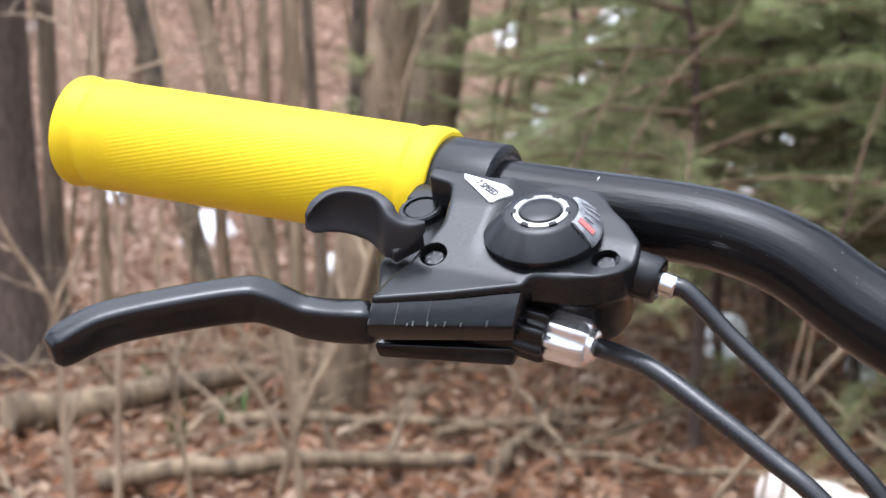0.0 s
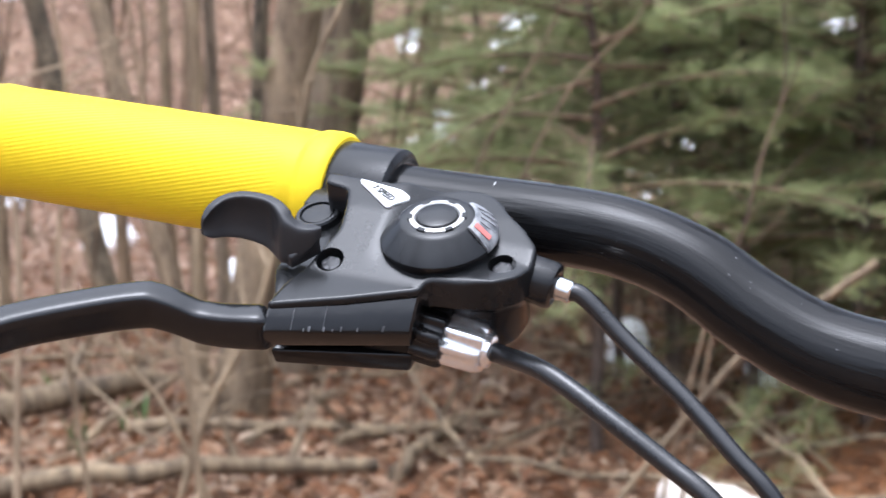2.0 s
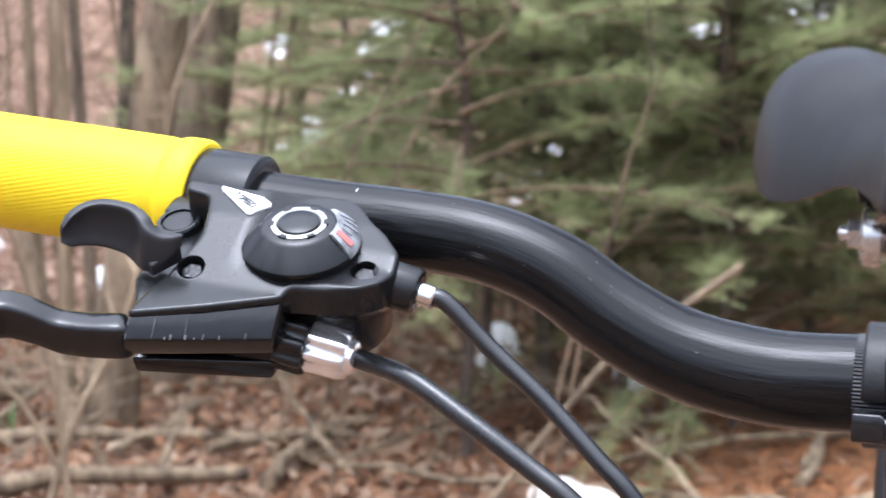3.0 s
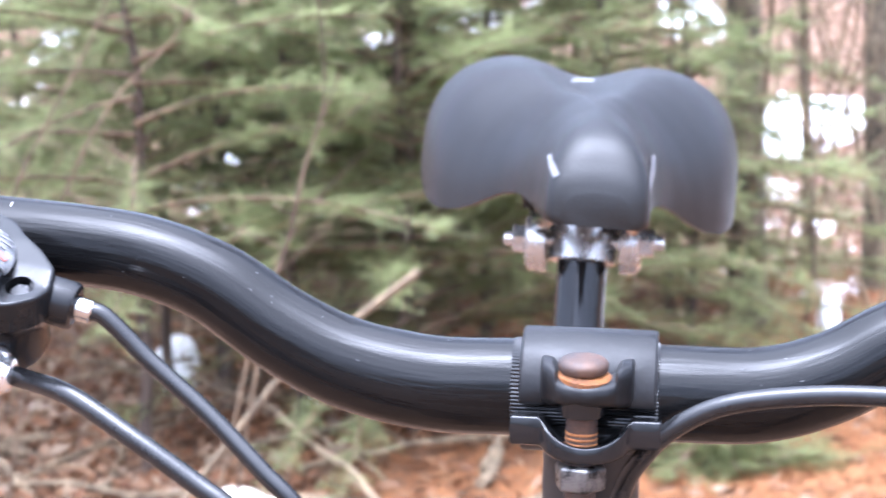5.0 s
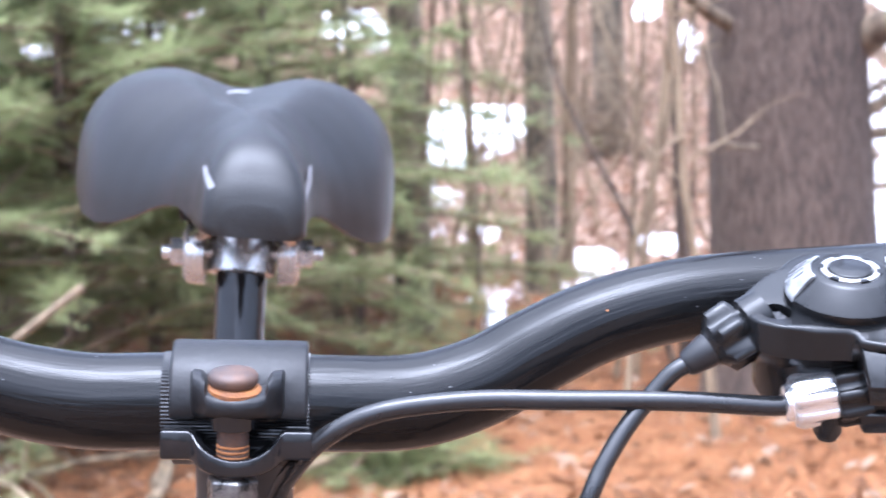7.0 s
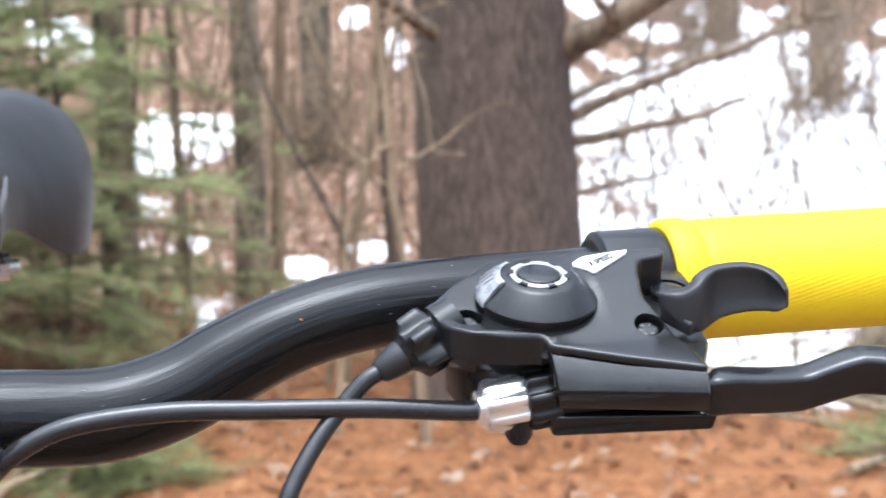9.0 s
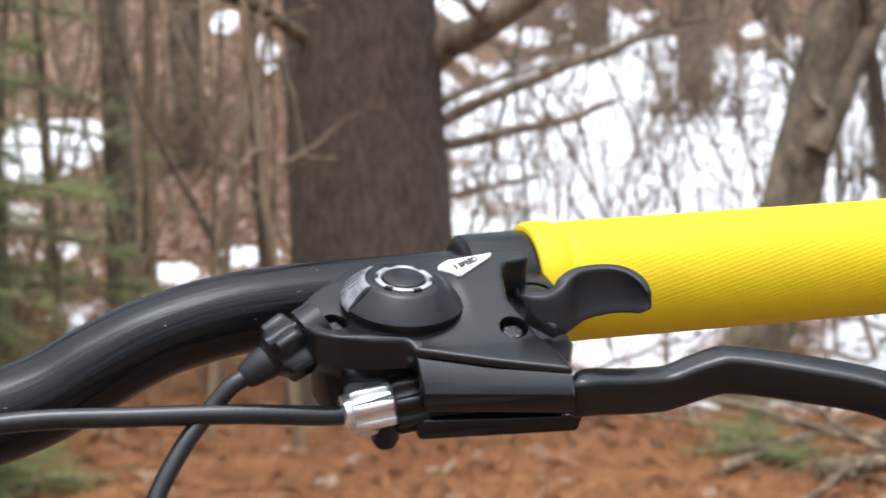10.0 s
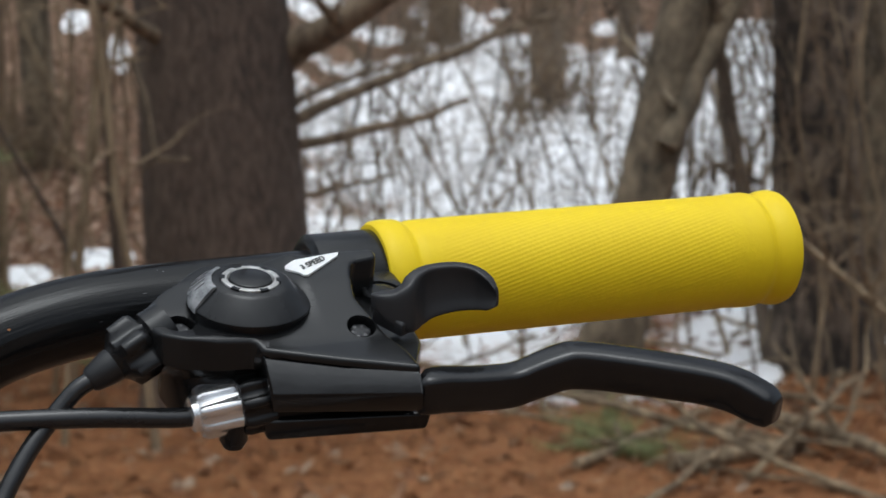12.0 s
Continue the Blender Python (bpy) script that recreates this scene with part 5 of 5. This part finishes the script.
# Evergreen saplings: drooping boughs with flat sprays of needles.
def evergreen(x, y, height, spread, boughs, label, low=0.55, dense=1.0):
    ob = tagged(new("evergreen"), label, "conifer", "young evergreens")
    z0 = land(x, y) - 0.05
    bm = bmesh.new()
    limb(bm, (x, y, z0), (x, y, z0 + height), 0.017, 0.005, 0.01, 10, 8)
    part("trunk", bm, PINE_BARK, ob, sharp=80)
    verts, faces = [], []
    for k in range(boughs):
        t = (k + rng.random()) / boughs
        z = z0 + low + (height - low) * 0.97 * t
        a = k * 2.4 + rng.uniform(-0.4, 0.4)
        L = spread * (1 - 0.8 * t) * rng.uniform(0.6, 1.1) + 0.12
        d = Vector((math.cos(a), math.sin(a), rng.uniform(-0.1, 0.45)))
        pts = [Vector((x, y, z)) + d * L * s + Vector((0, 0, -0.22 * L * s * s)) for s in np.linspace(0, 1, 7)]
        wood = bmesh.new()
        tube(pts, [0.008 * (1 - 0.8 * s) + 0.001 for s in np.linspace(0, 1, 7)], 5, wood)
        part("bough", wood, GREY_BARK, ob, sharp=80)
        side = Vector((-d.y, d.x, 0)).normalized()
        for _ in range(int(dense * (44 * L / 0.6 + 7))):
            s = rng.uniform(0.12, 1.0)
            base = pts[min(5, int(s * 6))].lerp(pts[min(6, int(s * 6) + 1)], s * 6 - int(s * 6)) if s < 1 else pts[-1]
            dirn = (d * rng.uniform(0.5, 1.0) + side * rng.uniform(-1, 1) * 1.1 + Vector((0, 0, rng.uniform(-0.65, 0.4)))).normalized()
            reach = rng.uniform(0.06, 0.19) * (1.2 - 0.5 * s)
            across = Vector((-dirn.y, dirn.x, rng.uniform(-0.7, 0.7))).normalized()
            for j in range(9):
                f = j / 9
                root = base + dirn * reach * f
                for sg in (-1, 1):
                    tip = root + dirn * 0.012 + across * sg * 0.029 * (1.15 - f) + Vector((0, 0, rng.uniform(-0.006, 0.003)))
                    i = len(verts)
                    verts += [root - dirn * 0.0022, root + dirn * 0.0022, tip]
                    faces.append((i, i + 1, i + 2))
    me = bpy.data.meshes.new("needles")
    me.from_pydata([tuple(v) for v in verts], [], faces)
    me.materials.append(NEEDLES)
    needles = tagged(new("needles", me), kind="stuff")
    needles.parent = ob
    return ob


for yaw, px, dist, h, spread, n in ((19.6, 1360, 5.3, 2.6, 0.72, 62), (19.6, 1500, 4.5, 2.4, 0.85, 70), (15.06, 980, 5.2, 2.8, 1.0, 80), (15.06, 1420, 4.6, 2.5, 0.9, 70), (7.09, 560, 4.9, 2.6, 0.9, 70), (7.09, 900, 4.4, 2.4, 0.85, 70), (4.44, 250, 4.1, 2.2, 0.8, 60),
                                    (1.87, 560, 4.6, 2.6, 0.9, 70), (1.87, 900, 5.0, 2.7, 0.9, 70), (1.87, 1060, 5.6, 2.4, 0.8, 55), (-4.7, 280, 5.2, 2.6, 0.9, 70), (-4.7, 600, 6.2, 2.2, 0.42, 34), (7.09, 300, 7.4, 3.0, 1.0, 70), (7.09, 1200, 6.8, 3.0, 1.0, 70), (1.87, 330, 7.2, 3.0, 1.0, 70), (1.87, 760, 6.6, 2.8, 1.0, 70)):
    x, y = spot(yaw, px, dist + 0.8)
    evergreen(x, y, h * 0.74, spread * 1.12, int(n * 0.66), "young evergreen tree with drooping green sprays", 0.52 if 7.5 < yaw - math.degrees(math.atan((px - 784) / 3680)) < 13.5 else 0.3)
# Taller ones behind fill the gaps.
for bearing, dist, h in ((15.6, 7.2, 2.4), (12.6, 7.6, 2.6), (10.0, 7.0, 2.6), (7.4, 7.6, 2.7), (5.0, 7.2, 2.6), (2.6, 7.8, 2.6), (0.2, 7.4, 2.4), (13.8, 8.8, 2.8), (8.6, 9.0, 3.0), (3.8, 9.2, 3.0)):
    evergreen(-math.sin(radians(bearing)) * dist, math.cos(radians(bearing)) * dist, h, 1.1 if bearing > 1 else 0.7, 40, "taller evergreen tree behind the young ones", 0.55 if 7 < bearing < 14 else 0.25, 0.7)


def low_green(yaw, px, py, size):
    p = on_ground(yaw, px, py)
    evergreen(p.x, p.y, size, size * 0.9, 12, "small evergreen seedling growing from the leaf litter", 0.04)


for yaw, px, py, size in ((-4.7, 680, 850, 0.22), (1.87, 1080, 850, 0.2), (-12.7, 150, 870, 0.18), (-20.2, 1090, 815, 0.1)):
    low_green(yaw, px, py, size)


def blades(yaw, px, py, count, tall):
    """A tuft of upright dark green leaves."""
    p, verts, faces = on_ground(yaw, px, py, 0.0), [], []
    ob = tagged(new("green_tuft"), "dark green upright leaves growing from the litter", "plant")
    for _ in range(count):
        a, h, w = rng.uniform(0, math.tau), tall * rng.uniform(0.6, 1.1), rng.uniform(0.006, 0.011)
        base, side = p + Vector((rng.uniform(-0.03, 0.03), rng.uniform(-0.03, 0.03), 0)), Vector((math.cos(a), math.sin(a), 0))
        out = Vector((-side.y, side.x, 0)) * rng.uniform(-0.35, 0.35) + side * rng.uniform(-0.15, 0.15)
        loops = []
        for t, k in ((0, 0.5), (0.3, 1), (0.65, 0.85), (1, 0.06)):
            c = base + Vector((0, 0, h * t)) + out * h * t * t
            loops.append([c - side * w * k, c + Vector((-side.y, side.x, 0)) * 0.0015, c + side * w * k, c - Vector((-side.y, side.x, 0)) * 0.0015])
        part("leaf", rings(bmesh.new(), loops), GREEN_LEAF, ob, sharp=80)


GREEN_LEAF = leafy("dark_green_leaf", [(0.1, (0.035, 0.07, 0.02)), (0.9, (0.10, 0.16, 0.05))], 20, 0.0, 0.5)
for yaw, px, py, count, tall in ((19.6, 306, 800, 7, 0.14), (19.6, 402, 745, 6, 0.10), (19.6, 250, 690, 5, 0.09), (-20.2, 1090, 825, 6, 0.06), (1.87, 1010, 810, 5, 0.07)):
    blades(yaw, px, py, count, tall)

# Unseen evergreens added behind the camera to shade the ground and darken reflections.
for k in range(14):
    turn = 100 + 12 * k + rng.uniform(-5, 5)
    a, dist = radians(turn), rng.uniform(20, 26) if 160 < turn < 200 else rng.uniform(7, 11)
    evergreen(math.sin(a) * dist, math.cos(a) * dist, rng.uniform(4, 6.5), 1.5, 26, "unseen tall evergreen added to darken reflections", 0.4, 0.4)

# Dry leaves strewn over the litter.
def strew(name, count, near, far, low, high, mat, label, half=36):
    verts, faces = [], []
    shape = ((-1.2, 0, 0.15), (-0.3, -0.55, 0.3), (-0.3, 0.55, 0.3), (0.5, -0.5, 0.25), (0.5, 0.5, 0.25), (1.3, 0, 0.1), (0.1, 0, 0))
    flat = far > 20
    if flat:
        shape = ((-1.2, 0, 0.2), (0, -0.55, 0), (1.2, 0, 0.25), (0, 0.55, 0))
    for k in range(count):
        a = radians(rng.uniform(-half, half))
        dist = near * (far / near) ** rng.random()
        if 1 < near < 5 and a > -0.12 and dist < 7 and rng.random() < 0.78:
            continue
        x, y = math.sin(a) * dist, math.cos(a) * dist
        z = land(x, y) + rng.uniform(0.003, 0.03)
        s = rng.uniform(low, high)
        m = Euler((rng.uniform(-0.7, 0.7), rng.uniform(-0.7, 0.7), rng.uniform(0, 6.3))).to_matrix()
        i = len(verts)
        verts += [tuple(Vector((x, y, z)) + m @ Vector(q) * s) for q in shape]
        faces += [(i, i + 1, i + 2, i + 3)] if flat else [(i, i + 1, i + 6, i + 2), (i + 1, i + 3, i + 6), (i + 6, i + 3, i + 5, i + 4), (i + 2, i + 6, i + 4)]
    me = bpy.data.meshes.new(name)
    me.from_pydata(verts, [], faces)
    me.materials.append(mat)
    return tagged(new(name, me), label, "leaves", kind="stuff")


def needle_litter(count):
    """Fallen pine needles, joined into one carpet."""
    verts, faces = [], []
    while len(faces) < count:
        a, dist = radians(rng.uniform(-8, 36) + rng.gauss(0, 3)), rng.choice([3.7, 3.7, 3.7, rng.uniform(2, 3.7)]) * (8.0 / 3.7) ** rng.random()
        if math.degrees(a) < 4 and rng.random() < 0.6:
            continue
        x, y = math.sin(a) * dist, math.cos(a) * dist
        t, L = rng.uniform(0, math.tau), rng.uniform(0.02, 0.05)
        d, s = Vector((math.cos(t), math.sin(t), rng.uniform(-0.25, 0.25))) * L, Vector((-math.sin(t), math.cos(t), rng.uniform(-0.5, 0.5))) * 0.0013
        c = Vector((x, y, land(x, y) + rng.uniform(0.004, 0.022)))
        i = len(verts)
        verts += [tuple(c - d - s), tuple(c - d + s), tuple(c + d + s), tuple(c + d - s)]
        faces.append((i, i + 1, i + 2, i + 3))
    me = bpy.data.meshes.new("needle_litter")
    me.from_pydata(verts, [], faces)
    me.materials.append(LITTER_NEEDLES)
    return tagged(new("needle_litter", me), "orange-brown pine needles carpeting the ground", "needles", kind="stuff")


needle_litter(140000)
strew("fallen_leaves", 36000, 3.9, 13, 0.010, 0.026, LEAVES, "dry curled brown and orange leaves covering the ground")
strew("pale_leaves", 110000, 8.0, 34, 0.010, 0.030, PALE_LEAVES, "pale brown leaves covering the wooded slope")
strew("leaf_carpet", 20000, 3.0, 10, 0.014, 0.034, LEAVES, "dry brown leaves lying round the bicycle", 180)
